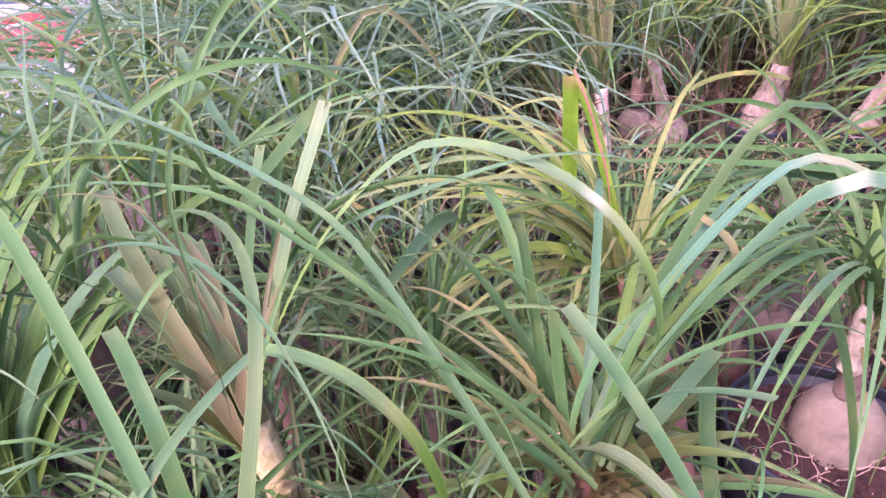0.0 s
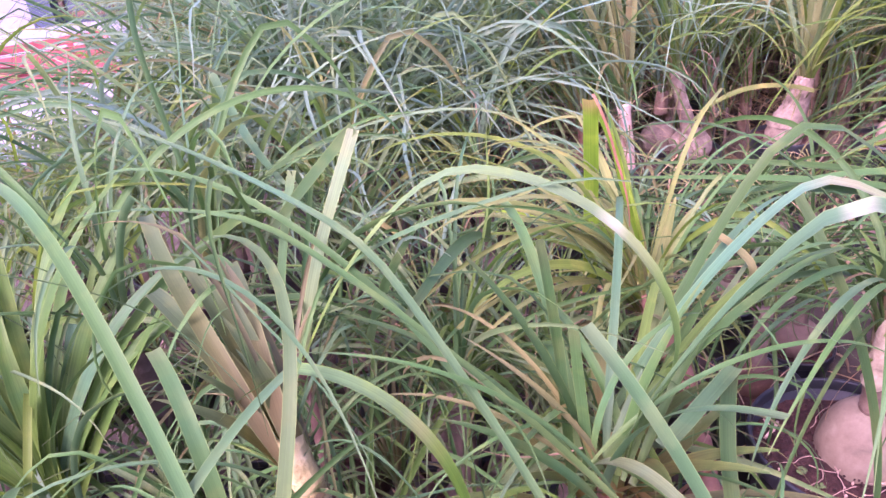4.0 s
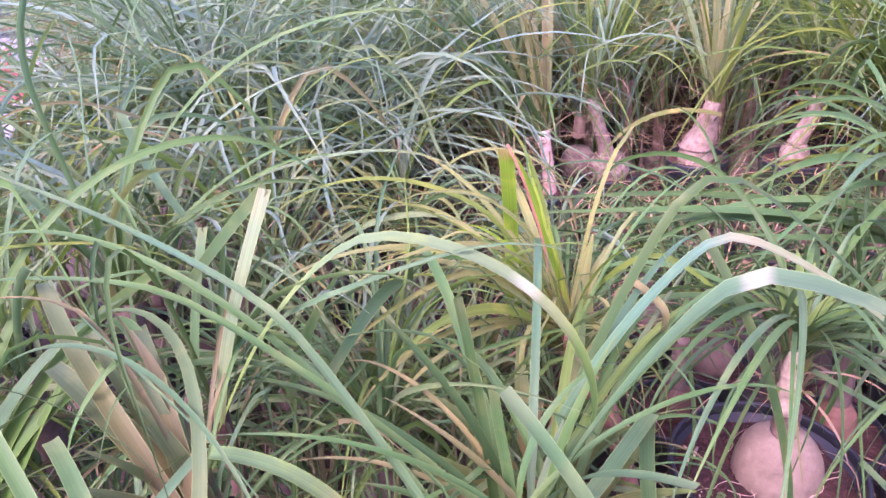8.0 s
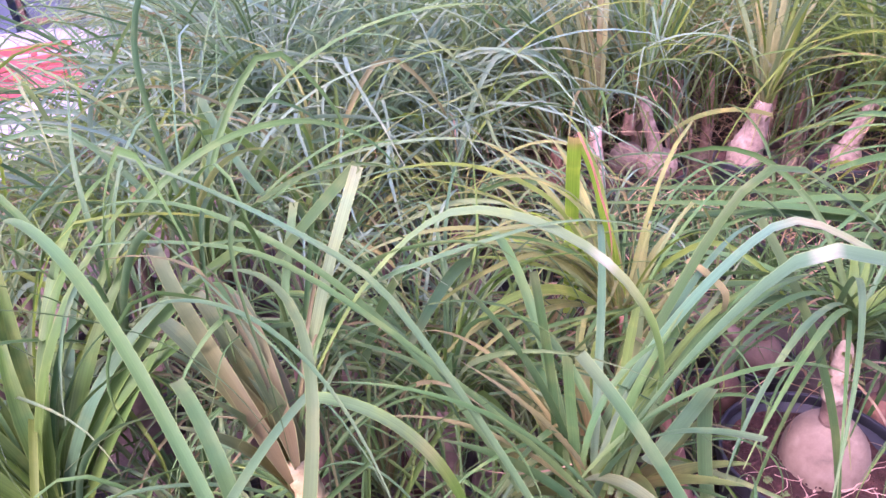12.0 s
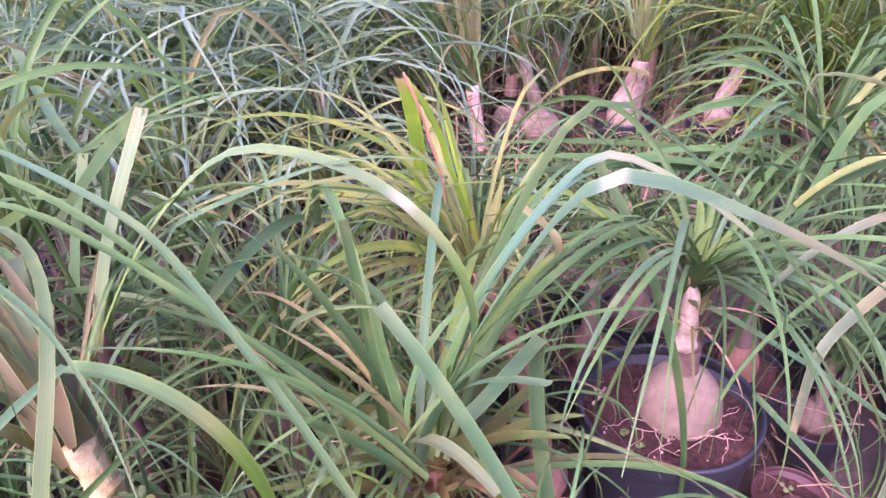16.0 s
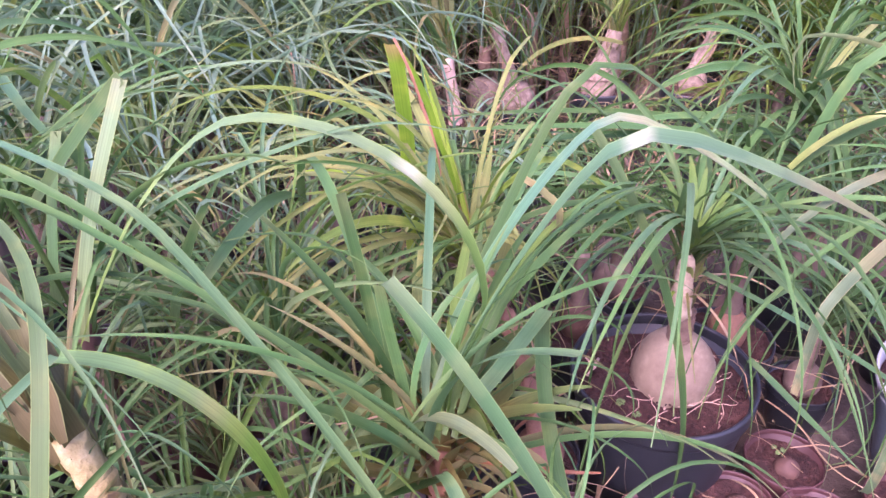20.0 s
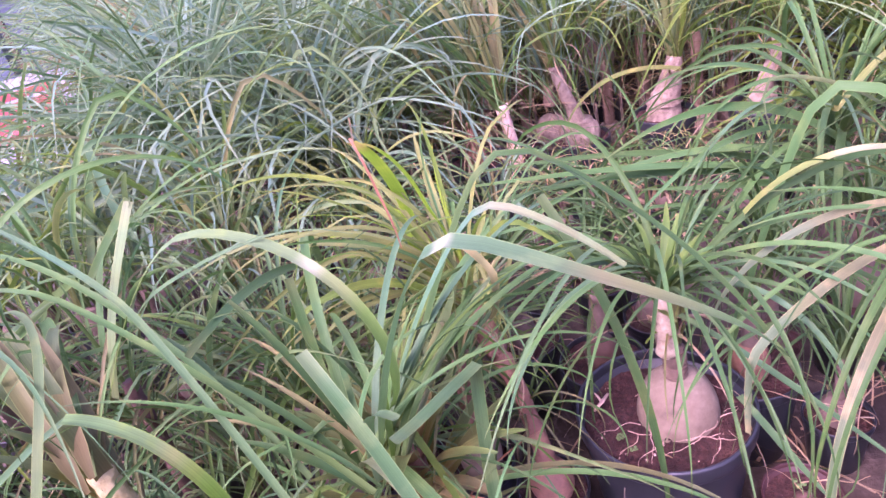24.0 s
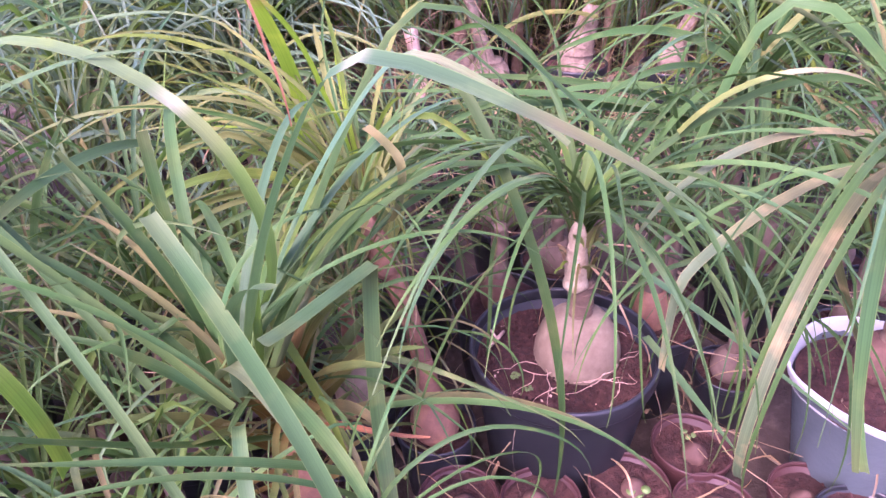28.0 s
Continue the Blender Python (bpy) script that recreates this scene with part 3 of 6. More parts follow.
def trunk_mesh(z0, z1, r0, r1, seed, lean=(0, 0)):
    prof = []
    n = max(8, int((z1 - z0) / 0.006))
    for i in range(n + 1):
        s = i / n
        r = r0 + (r1 - r0) * s
        prof.append((r * (1 + 0.06 * math.sin(i * 2.1) + 0.05 * noise.noise(Vector((i * 0.7, seed, 0)))), z0 + (z1 - z0) * s))
    bmx = lathe(prof, 20, 0.06, seed, 2.0)
    for v in bmx.verts:
        s = (v.co.z - z0) / (z1 - z0)
        v.co.x += lean[0] * s * s
        v.co.y += lean[1] * s * s
    return capped(bmx, 20)


rng = random.Random(7)
POOL = []
for i in range(40):
    e = rng.uniform(52, 88)
    turn = e + rng.uniform(5, 75)
    first = rng.uniform(0.2, 0.9)
    POOL.append(strap_mesh("leaf", [strap(0, rng.uniform(-45, 45), e, turn * first, turn * (1 - first), rng.uniform(0.45, 0.75), rng.uniform(0.0065, 0.0115), rng.uniform(-35, 35), 0.0, rng.uniform(0.35, 0.8), rng.choice((0, 0, 0, 45, 80)), 16, 0.0, rng.uniform(-110, 110), 0.3, wave=rng.uniform(4, 14))]))
for i in range(20):
    POOL.append(strap_mesh("leaf", [strap(0, rng.uniform(-35, 35), rng.uniform(50, 84), rng.uniform(110, 150), rng.uniform(10, 60), rng.uniform(0.40, 0.66), rng.uniform(0.0055, 0.009), rng.uniform(-30, 30), 0.0, 0.5, 0, 16, 0.0, rng.uniform(-120, 120), 0.3, wave=rng.uniform(4, 14))]))
LOW = range(40, 60)
POOL_TINT = {}


def pool_leaf(i, tint):
    if (i, tint) not in POOL_TINT:
        m = POOL[i].copy()
        m.materials.append(LEAF[tint])
        POOL_TINT[i, tint] = m
    return POOL_TINT[i, tint]


def loose_leaves(plant, z, count, tints, seed, scale=1.0, spread=(0, 360), kinds=range(40), at=(0, 0)):
    """Leaves of a plain plant, each an object on a shared mesh, round its crown at height z."""
    r = random.Random(seed)
    for k in range(count):
        a = r.uniform(*spread)
        q = radians(a)
        ob = mesh_object("leaf", pool_leaf(r.choice(kinds), r.choice(tints)), None, plant)
        s = scale * r.uniform(0.8, 1.2)
        ob.matrix_basis = pose(at[0] + 0.008 * math.cos(q), at[1] + 0.008 * math.sin(q), z + r.uniform(-0.02, 0.02), r.uniform(-9, 9), r.uniform(-9, 9), a) @ Matrix.Diagonal((s, s, s * r.uniform(0.9, 1.15), 1))


def bent_tube(points, steps=26, sides=22, seed=0):
    """A ringed stem through (x, y, z, radius) points."""
    n = len(points)
    keys = np.array(points, float)
    s = np.linspace(0, n - 1, steps)
    rows = np.stack([np.interp(s, range(n), keys[:, k]) for k in range(4)], 1)
    for _ in range(3):
        rows[1:-1] = (rows[:-2] + 2 * rows[1:-1] + rows[2:]) / 4
    radii = [float(q) * (1 + 0.02 * math.sin(i * 2.3) + 0.05 * noise.noise(Vector((i * 0.6, seed, 0)))) for i, q in enumerate(rows[:, 3])]
    return tube(rows[:, :3].tolist(), radii, sides)


def palm(x, y, z, label, r=0.05, h=0.09, trunk=0.12, neck=0.018, top=0.015, bark=BARK, stem=TRUNK, seed=0, lean=(0, 0), turn=0.0, group="potted ponytail palms"):
    """A ponytail palm: swollen caudex and ringed trunk, without its leaves. Returns the thing and the crown's height."""
    t = thing("ponytail_palm", x, y, z, label, "ponytail palm", group, turn)
    part("caudex", caudex_mesh(r, h, neck, 0, 0, seed), bark, t)
    part("trunk", trunk_mesh(h * 0.93, h + trunk, neck, top, seed, lean), stem, t)
    return t, h + trunk


def blade(plant, x, y, z, az, sway, elev, b1, b2, length, width, tint, roll=0, cut=0.0, ku=0.5, kd=0, name="leaf", label="", twist=0, foot=1.0):
    """One leaf with its own shape, its foot at x, y, z of the world."""
    mesh = strap_mesh(name, [strap(az, sway, elev, b1, b2, length, width, roll, cut, ku, kd, twist=twist, foot=foot, wave=0.8, thick=0.0)])
    o = plant.matrix_basis.translation
    return mesh_object(name, mesh, LEAF[tint], plant, label, pose(x - o.x, y - o.y, z - o.z))

# ---- the plants that stand nearest ----
def potted(x, y, crown, label, r=0.045, h=0.085, pot_r=0.075, pot_h=0.13, mat=BLACK, pot_label="small black plastic nursery pot with red-brown soil", neck=0.017, top=0.016, bark=BARK, stem=TRUNK, seed=0, lean=(0, 0), drop=0.012, sunk=0.2):
    """A palm in its pot, its crown at the height given. Returns the palm and the crown's height above its foot."""
    p = pot(x, y, pot_r, pot_h, mat, pot_label, seed * 37.0)
    foot = Z0 + pot_h - drop - h * sunk
    return palm(x, y, foot, label, r, h, crown - foot - h, neck, top, bark, stem, seed, lean)


NEAR = {}
NEAR["C"], zc = potted(0.15, 0.52, 0.33, "wide-leaved ponytail palm with cut leaf ends in a pot", bark=RUST, stem=AMBER, neck=0.018, top=0.015, seed=1)
loose_leaves(NEAR["C"], zc, 7, "ggbdl", 11, 0.55)
for k in range(3):
    blade(NEAR["C"], 0.13 + 0.012 * math.cos(k * 2.4), 0.46 + 0.012 * math.sin(k * 2.4), 0.36 + 0.004 * k, 20 + k * 137.5, 10 * (-1) ** k, 84 - 4 * (k % 4), 20 + 8 * (k % 3), 15, 0.22 + 0.03 * (k % 4), 0.013, "gdbgm"[k % 5], 0, 0.3 * (k % 3))
loose_leaves(NEAR["C"], zc - 0.05, 12, "gtd", 12, 0.5, kinds=LOW)
for k in range(26):
    blade(NEAR["C"], 0.15 + 0.012 * math.cos(k * 2.4), 0.52 + 0.012 * math.sin(k * 2.4), 0.185 + 0.006 * k, k * 137.5, 12 * (-1) ** k, 80 - 7 * (k % 5), 22, 22, 0.12 + 0.022 * (k % 5), 0.022, "o", 0, 0.1, name="leaf_sheath", foot=0.5)
cr = random.Random(52)
for k in range(26):
    a = cr.uniform(150, 400)
    blade(NEAR["C"], 0.15 + 0.018 * math.cos(radians(a)), 0.52 + 0.018 * math.sin(radians(a)), cr.uniform(0.15, 0.30), a, cr.uniform(-40, 40), cr.uniform(-10, 60), cr.uniform(20, 90), cr.uniform(-20, 40), cr.uniform(0.07, 0.20), cr.uniform(0.004, 0.012), "otokr"[k % 5], cr.uniform(-30, 30), 0.3, name="dry_leaf")
NEAR["F"], zc = potted(0.22, 0.335, 0.33, "ponytail palm with trimmed blue-green leaves", pot_r=0.055, r=0.035, h=0.07, bark=RUST, stem=RUST, neck=0.011, top=0.012, seed=2)
loose_leaves(NEAR["F"], zc - 0.03, 12, "gbtd", 9, 0.5, kinds=LOW)
NEAR["L"], zc = potted(-0.120, 0.421, 0.45, "ponytail palm with tan leaf sheaths and broad leaves", pot_r=0.11, pot_h=0.20, r=0.03, h=0.07, stem=CREAM, neck=0.0165, top=0.0135, seed=3, lean=(-0.030, 0.016))
for k in range(9):
    zz = 0.11 + 0.021 * k
    part("leaf_scar", lathe([(0.0150 - 0.0002 * k, zz - 0.009), (0.0178 - 0.0003 * k, zz - 0.002), (0.0184 - 0.0003 * k, zz + 0.004), (0.0160 - 0.0003 * k, zz + 0.008)], 22, 0.12, k, 2.2), CREAM, NEAR["L"], "creamy layered leaf scar", m=pose(-0.030 * max(0, (zz - 0.065) / 0.261) ** 2, 0.016 * max(0, (zz - 0.065) / 0.261) ** 2, 0, 0, 0, 40 * k))
lr = random.Random(17)
for k in range(22):
    zz, a = lr.uniform(0.24, 0.40), lr.uniform(180, 360)
    q = 0.030 * max(0, (zz - 0.20) / 0.261) ** 2
    blade(NEAR["L"], -0.120 - q + 0.0165 * math.cos(radians(a)), 0.421 + 0.5 * q + 0.0165 * math.sin(radians(a)), zz, a, lr.uniform(-30, 30), lr.uniform(60, 84), lr.uniform(-10, 60), lr.uniform(0, 90), lr.uniform(0.02, 0.06), lr.uniform(0.005, 0.015), "ywyk"[k % 4], lr.uniform(-20, 20), 0.7, name="dry_sheath")
loose_leaves(NEAR["L"], zc, 8, "gbt", 13, 0.5, (20, 220), at=(-0.03, 0.016))
loose_leaves(NEAR["L"], zc - 0.05, 14, "gbd", 14, 0.55, kinds=LOW, at=(-0.03, 0.016))
for k in range(6):
    blade(NEAR["L"], -0.148 + 0.009 * math.cos(k * 2.4), 0.436 + 0.009 * math.sin(k * 2.4), 0.395 + 0.0035 * k, 150 + 50 * math.sin(k * 1.9), 10, 86 - 4 * (k % 5), 22, 14, 0.15 + 0.02 * (k % 4), 0.021, "ssst"[k % 4], 0, 0.0, name="leaf_sheath", foot=0.2)
NEAR["H"], zc = potted(-0.14, 0.285, 0.44, "ponytail palm with broad arching green leaves", pot_r=0.06, r=0.035, bark=STALK, stem=STALK, neck=0.011, top=0.012, seed=4)
loose_leaves(NEAR["H"], zc - 0.04, 10, "gbd", 10, 0.45, kinds=LOW)
NEAR["W"], zc = potted(-0.17, 0.57, 0.46, "ponytail palm with upright trimmed leaves", pot_r=0.07, r=0.04, seed=5, bark=RUST, stem=RUST, neck=0.011, top=0.009)
loose_leaves(NEAR["W"], zc, 12, "gbd", 15, 0.55)
loose_leaves(NEAR["W"], zc - 0.08, 16, "gdk", 115, 0.5, kinds=LOW)
NEAR["G"], zc = potted(-0.455, 0.5, 0.29, "bright green young ponytail palm in a pot", pot_r=0.08, r=0.04, h=0.07, seed=6, bark=STALK, stem=STALK)
loose_leaves(NEAR["G"], zc, 16, "gld", 16, 0.6)
gr = random.Random(91)
for k in range(22):
    blade(NEAR["G"], -0.455 + gr.uniform(-0.012, 0.012), 0.5 + gr.uniform(-0.012, 0.012), 0.26 + gr.uniform(0, 0.04), gr.uniform(20, 200), gr.uniform(-20, 20), gr.uniform(66, 88), gr.uniform(5, 40), gr.uniform(0, 90), gr.uniform(0.26, 0.50), gr.uniform(0.013, 0.021), "nnnmnb"[k % 6], gr.uniform(-40, 40), gr.choice((0, 0, 0.7)))
NEAR["B"], zc = potted(-0.37, 0.84, 0.42, "ponytail palm with a folded blue-tipped leaf", seed=7, bark=STALK, stem=STALK)
loose_leaves(NEAR["B"], zc, 24, "gbd", 17, 0.8)
NEAR["O"], zc = potted(-0.41, 0.65, 0.45, "ponytail palm with one long arching leaf", pot_r=0.065, seed=8, bark=STALK, stem=STALK)
loose_leaves(NEAR["O"], zc, 14, "gbd", 18, 0.75)

# ---- palms that show their stems further back ----
def stem_palm(x, y, label, caudex, stem, bark, stem_mat, seed, pot_h=0.25, pot_r=0.08):
    """A palm with a caudex (radius, height) in a pot and a bent stem through (dx, dy, z, radius) points, z in the world. Returns it and its crown."""
    pot(x, y, pot_r, pot_h, BLACK, "black plastic nursery pot among dry strands", seed * 29.0)
    foot = Z0 + pot_h - 0.03
    t = thing("ponytail_palm", x, y, foot, label, "ponytail palm", "potted ponytail palms")
    if caudex:
        part("caudex", caudex_mesh(caudex[0], caudex[1], stem[0][3], 0, 0, seed), bark, t)
    part("trunk", bent_tube([(p[0], p[1], p[2] - foot, p[3]) for p in stem], seed=seed), stem_mat, t)
    top = stem[-1]
    return t, x + top[0], y + top[1], top[2]


def fan(t, x, y, z, count, tints, az, spread, length, width, elev=84, seed=0):
    """Upright leaves that open like a fan from a sheath."""
    r = random.Random(seed)
    for q in range(count):
        blade(t, x + r.uniform(-0.014, 0.014), y + r.uniform(-0.014, 0.014), z - 0.03 + r.uniform(0, 0.03), az + r.uniform(-spread, spread), r.uniform(-15, 15), elev - r.uniform(0, 15), r.uniform(2, 26), r.uniform(0, 34), length * r.uniform(0.75, 1.15), width * r.uniform(0.7, 1.15), tints[q % len(tints)], r.uniform(-50, 50))


def drape(t, x, y, z, count, tints, seed, reach=0.5):
    """Narrow leaves that rise from a crown and hang down again on its near side."""
    r = random.Random(seed)
    for q in range(count):
        blade(t, x + r.uniform(-0.012, 0.012), y + r.uniform(-0.012, 0.012), z + r.uniform(-0.02, 0.03), r.uniform(170, 370), r.uniform(-30, 30), r.uniform(55, 88), r.uniform(90, 150), r.uniform(-20, 30), reach * r.uniform(0.65, 1.15), r.uniform(0.0045, 0.0075), tints[q % len(tints)], r.uniform(-40, 40))


def dry_curls(t, x, y, z, count, seed):
    """Thin dry strands that hang and curl round a stem."""
    r = random.Random(seed)
    count = int(count * 1.6)
    for q in range(count):
        blade(t, x + r.uniform(-0.02, 0.02), y + r.uniform(-0.02, 0.02), z + r.uniform(-0.06, 0.05), r.uniform(0, 360), r.uniform(-90, 90), r.uniform(0, 80), r.uniform(40, 120), r.uniform(-60, 90), r.uniform(0.1, 0.3), r.uniform(0.002, 0.004), "wwtk"[q % 4], name="dry_leaf")


NEAR["Y"], x, y, z = stem_palm(0.305, 0.66, "yellowing ponytail palm with a leaning orange-brown stem", (0.034, 0.07), [(0, 0, 0.09, 0.018), (-0.008, 0.015, 0.16, 0.0135), (-0.028, 0.04, 0.26, 0.0125), (-0.05, 0.08, 0.30, 0.018), (-0.076, 0.132, 0.345, 0.019)], AMBER, AMBER, 48, 0.13, 0.055)
loose_leaves(NEAR["Y"], z - NEAR["Y"].location.z, 30, "yylg", 19, 0.62, at=(-0.076, 0.132))
yr = random.Random(35)
for k in range(20):
    blade(NEAR["Y"], x + yr.uniform(-0.012, 0.012), y + yr.uniform(-0.012, 0.012), z + yr.uniform(-0.02, 0.01), yr.uniform(95, 235), yr.uniform(-25, 25), yr.uniform(48, 78), yr.uniform(45, 90), yr.uniform(5, 45), yr.uniform(0.26, 0.48), yr.uniform(0.005, 0.0095), "yJyly"[k % 5], yr.uniform(-40, 20))
for k in range(14):
    blade(NEAR["Y"], x + 0.03 - 0.003 * k + 0.012 * math.cos(k * 2.4), y - 0.05 + 0.005 * k + 0.012 * math.sin(k * 2.4), z - 0.07 + 0.007 * k, 120 + 70 * math.sin(k * 2.4), 12 * (-1) ** k, 74 - 5 * (k % 4), 15, 20, 0.11 + 0.02 * (k % 4), 0.017, "yoyoy"[k % 5], 0, 0.1, name="leaf_sheath", foot=0.5)
dry_curls(NEAR["Y"], x, y, z - 0.05, 12, 9)
loose_leaves(NEAR["Y"], 0.16, 16, "dgdt", 119, 0.55, kinds=LOW, at=(-0.02, 0.03))
t, zc = potted(0.203, 0.705, 0.30, "ponytail palm with a smooth grey-brown caudex", 0.034, 0.10, 0.05, 0.15, neck=0.013, top=0.012, bark=BARK, stem=AMBER, seed=49)
loose_leaves(t, zc, 16, "gdk", 92, 0.55)

RING_SCAR = rough_material("dark_ring_scar", [(0.3, (0.07, 0.045, 0.032)), (0.6, (0.13, 0.085, 0.06)), (0.8, (0.20, 0.14, 0.10))], 60, 0.85, 0.6, 0.002)
RINGED = rough_material("ringed_brown_stem", [(0.3, (0.055, 0.036, 0.025)), (0.5, (0.12, 0.082, 0.056)), (0.75, (0.24, 0.175, 0.125))], 50, 0.8, 0.8, 0.003)

# the palm with the round caudex in the wide black pot
pot(0.482, 0.684, 0.126, 0.232, BLACK, "wide black plastic pot with a worn rim and red-brown soil", 20, 0.029)
NEAR["P"], zc = palm(0.503, 0.695, 0.082, "ponytail palm with a round grey-tan caudex and ringed neck", 0.058, 0.143, 0.054, 0.0165, 0.0155, BARK, RINGED, 10, (-0.004, 0.0))
NEAR["K"] = NEAR["P"]
for k in range(6):
    z, q = 0.146 + 0.0088 * k + 0.0015 * (k % 2), 0.0166 - 0.00018 * k
    part("ring_scar", lathe([(q - 0.0016, z - 0.0016), (q + 0.0002, z - 0.0008), (q + 0.0003, z + 0.0004), (q - 0.0016, z + 0.0012)], 28, 0.05, 10, 2.0), RING_SCAR, NEAR["P"], "dark ring scar round the neck")
prof = [(0.0140, 0.192), (0.0162, 0.195), (0.0165, 0.199), (0.0150, 0.203), (0.0140, 0.208), (0.0146, 0.216), (0.0148, 0.226), (0.0138, 0.236), (0.0126, 0.243), (0.0124, 0.250), (0.0108, 0.260), (0.0112, 0.270), (0.0090, 0.281), (0.0040, 0.290)]
part("leaf_sheath", capped(lathe(prof, 28, 0.14, 5, 2.6), 28), PAPER, NEAR["P"], "pale papery sheath below the leaves", m=pose(-0.004, 0, 0, 2, -2, 0))
for k in range(12):
    a = k * 2.4
    blade(NEAR["P"], 0.497 + 0.0150 * math.cos(a), 0.695 + 0.0150 * math.sin(a), 0.276 + 0.006 * k, math.degrees(a), 10 * (-1) ** k, 87 - 4 * (k % 3), -6, 40 + 25 * (k % 3), 0.036 + 0.008 * (k % 4), 0.0150, "kwky"[k % 4], 0, 0.15, name="dry_sheath")
pr = random.Random(29)
for k in range(9):
    a = pr.uniform(170, 370)
    blade(NEAR["P"], 0.498 + 0.0145 * math.cos(radians(a)), 0.695 + 0.0145 * math.sin(radians(a)), pr.uniform(0.272, 0.345), a, pr.uniform(-40, 40), pr.uniform(60, 86), pr.uniform(-20, 50), pr.uniform(0, 110), pr.uniform(0.02, 0.05), pr.uniform(0.003, 0.006), "ywyl"[k % 4], pr.uniform(-20, 20), 0.6, name="dry_sheath")
for k, (a, n) in enumerate(((195, 0.16), (250, 0.13), (310, 0.11), (175, 0.10))):
    blade(NEAR["P"], 0.498 + 0.014 * math.cos(radians(a)), 0.695 + 0.014 * math.sin(radians(a)), 0.332 - 0.012 * k, a, 25 - 12 * k, 20 - 22 * k, 55, -10, n, 0.0034, "wkww"[k], 30, 0.2, name="dry_leaf")
zc = 0.277
loose_leaves(NEAR["P"], zc, 11, "dgdbd", 20, 1.0, kinds=LOW, at=(-0.008, 0))
loose_leaves(NEAR["P"], zc + 0.01, 4, "gbd", 21, 0.6, at=(-0.008, 0))
for k in range(14):
    blade(NEAR["P"], 0.494 + 0.008 * math.cos(k * 2.4), 0.697 + 0.008 * math.sin(k * 2.4), 0.350 + 0.003 * k, k * 137, 10, 88 - 2.4 * k, 24, 26, 0.09 + 0.008 * (k % 4), 0.0120, "mgm"[k % 3], 0, 0.15, name="new_leaf", foot=0.4)
pr = random.Random(81)
for k in range(9):
    blade(NEAR["P"], 0.495 + pr.uniform(-0.008, 0.008), 0.695 + pr.uniform(-0.008, 0.008), 0.385 + pr.uniform(-0.01, 0.02), pr.uniform(140, 215), pr.uniform(-25, 25), pr.uniform(35, 78), pr.uniform(100, 150), pr.uniform(-20, 30), pr.uniform(0.32, 0.50), pr.uniform(0.006, 0.010), "dgdb"[k % 4], pr.uniform(-40, 40))
blade(NEAR["P"], 0.484, 0.688, 0.37, 205, 0, 80, 20, 150, 0.17, 0.005, "w", name="dry_leaf")
blade(NEAR["P"], 0.50, 0.683, 0.335, 330, 0, 30, 60, 40, 0.13, 0.004, "w", name="dry_leaf")


# deep tints put the shade over the pots into these leaves' colour
hr = random.Random(63)
for k in range(15):
    blade(NEAR["P"], 0.495 + hr.uniform(-0.008, 0.008), 0.695 + hr.uniform(-0.008, 0.008), 0.352 + hr.uniform(0, 0.03), hr.uniform(225, 385), hr.uniform(-25, 25), hr.uniform(38, 75), hr.uniform(95, 145), hr.uniform(-15, 40), hr.uniform(0.30, 0.52), hr.uniform(0.0045, 0.0075), "ddgdb"[k % 5], hr.uniform(-35, 35))
# the palm in the white sack
sack = thing("grow_sack", 0.862, 0.578, Z0, "white woven grow sack with a rolled-down rim and red-brown soil", "grow bag")
prof = [(0.001, 0.0), (0.058, 0.0), (0.068, 0.03), (0.084, 0.12), (0.098, 0.19), (0.108, 0.226)]
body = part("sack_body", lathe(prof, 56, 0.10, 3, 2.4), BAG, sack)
prof = [(0.1080, 0.222), (0.1092, 0.226), (0.1096, 0.231), (0.1088, 0.2345), (0.1068, 0.2345), (0.1052, 0.229), (0.103, 0.205)]
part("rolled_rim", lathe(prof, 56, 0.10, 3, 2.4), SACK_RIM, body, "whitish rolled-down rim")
bm = lathe([(0.1, 0.210), (0.07, 0.216), (0.04, 0.219), (0.004, 0.22)], 30, 0.05, 2)
part("soil", capped(bm, 30), SOIL, sack, "red-brown potting soil")
NEAR["R"], zc = palm(0.872, 0.60, 0.135, "tall-stemmed ponytail palm with long pale leaves in a white sack", 0.038, 0.085, 0.245, 0.0155, 0.0140, RUST, RINGED, 12, (-0.045, 0.03))
sr = random.Random(77)
for k in range(16):
    a, q = sr.uniform(150, 360), sr.uniform(0.5, 1.0)
    blade(NEAR["R"], 0.872 - 0.045 * q * q + 0.0135 * math.cos(radians(a)), 0.60 + 0.03 * q * q + 0.0135 * math.sin(radians(a)), 0.20 + 0.245 * q, a, sr.uniform(-30, 30), sr.uniform(60, 86), sr.uniform(-15, 40), sr.uniform(0, 80), sr.uniform(0.03, 0.08), sr.uniform(0.006, 0.014), "ykyp"[k % 4], sr.uniform(-20, 20), 0.5, name="dry_sheath")
loose_leaves(NEAR["R"], zc, 7, "kxpkt", 22, 0.7, (-60, 150), at=(-0.045, 0.03))
loose_leaves(NEAR["R"], zc, 5, "gbdd", 23, 0.8, kinds=LOW, at=(-0.045, 0.03))
rr = random.Random(44)
for k in range(8):
    blade(NEAR["R"], 0.83 + rr.uniform(-0.01, 0.01), 0.63 + rr.uniform(-0.01, 0.01), 0.43 + rr.uniform(0, 0.03), rr.uniform(185, 275), rr.uniform(-25, 25), rr.uniform(15, 70), rr.uniform(80, 130), rr.uniform(-10, 40), rr.uniform(0.32, 0.55), rr.uniform(0.004, 0.0075), "dgddb"[k % 5], rr.uniform(-40, 40))
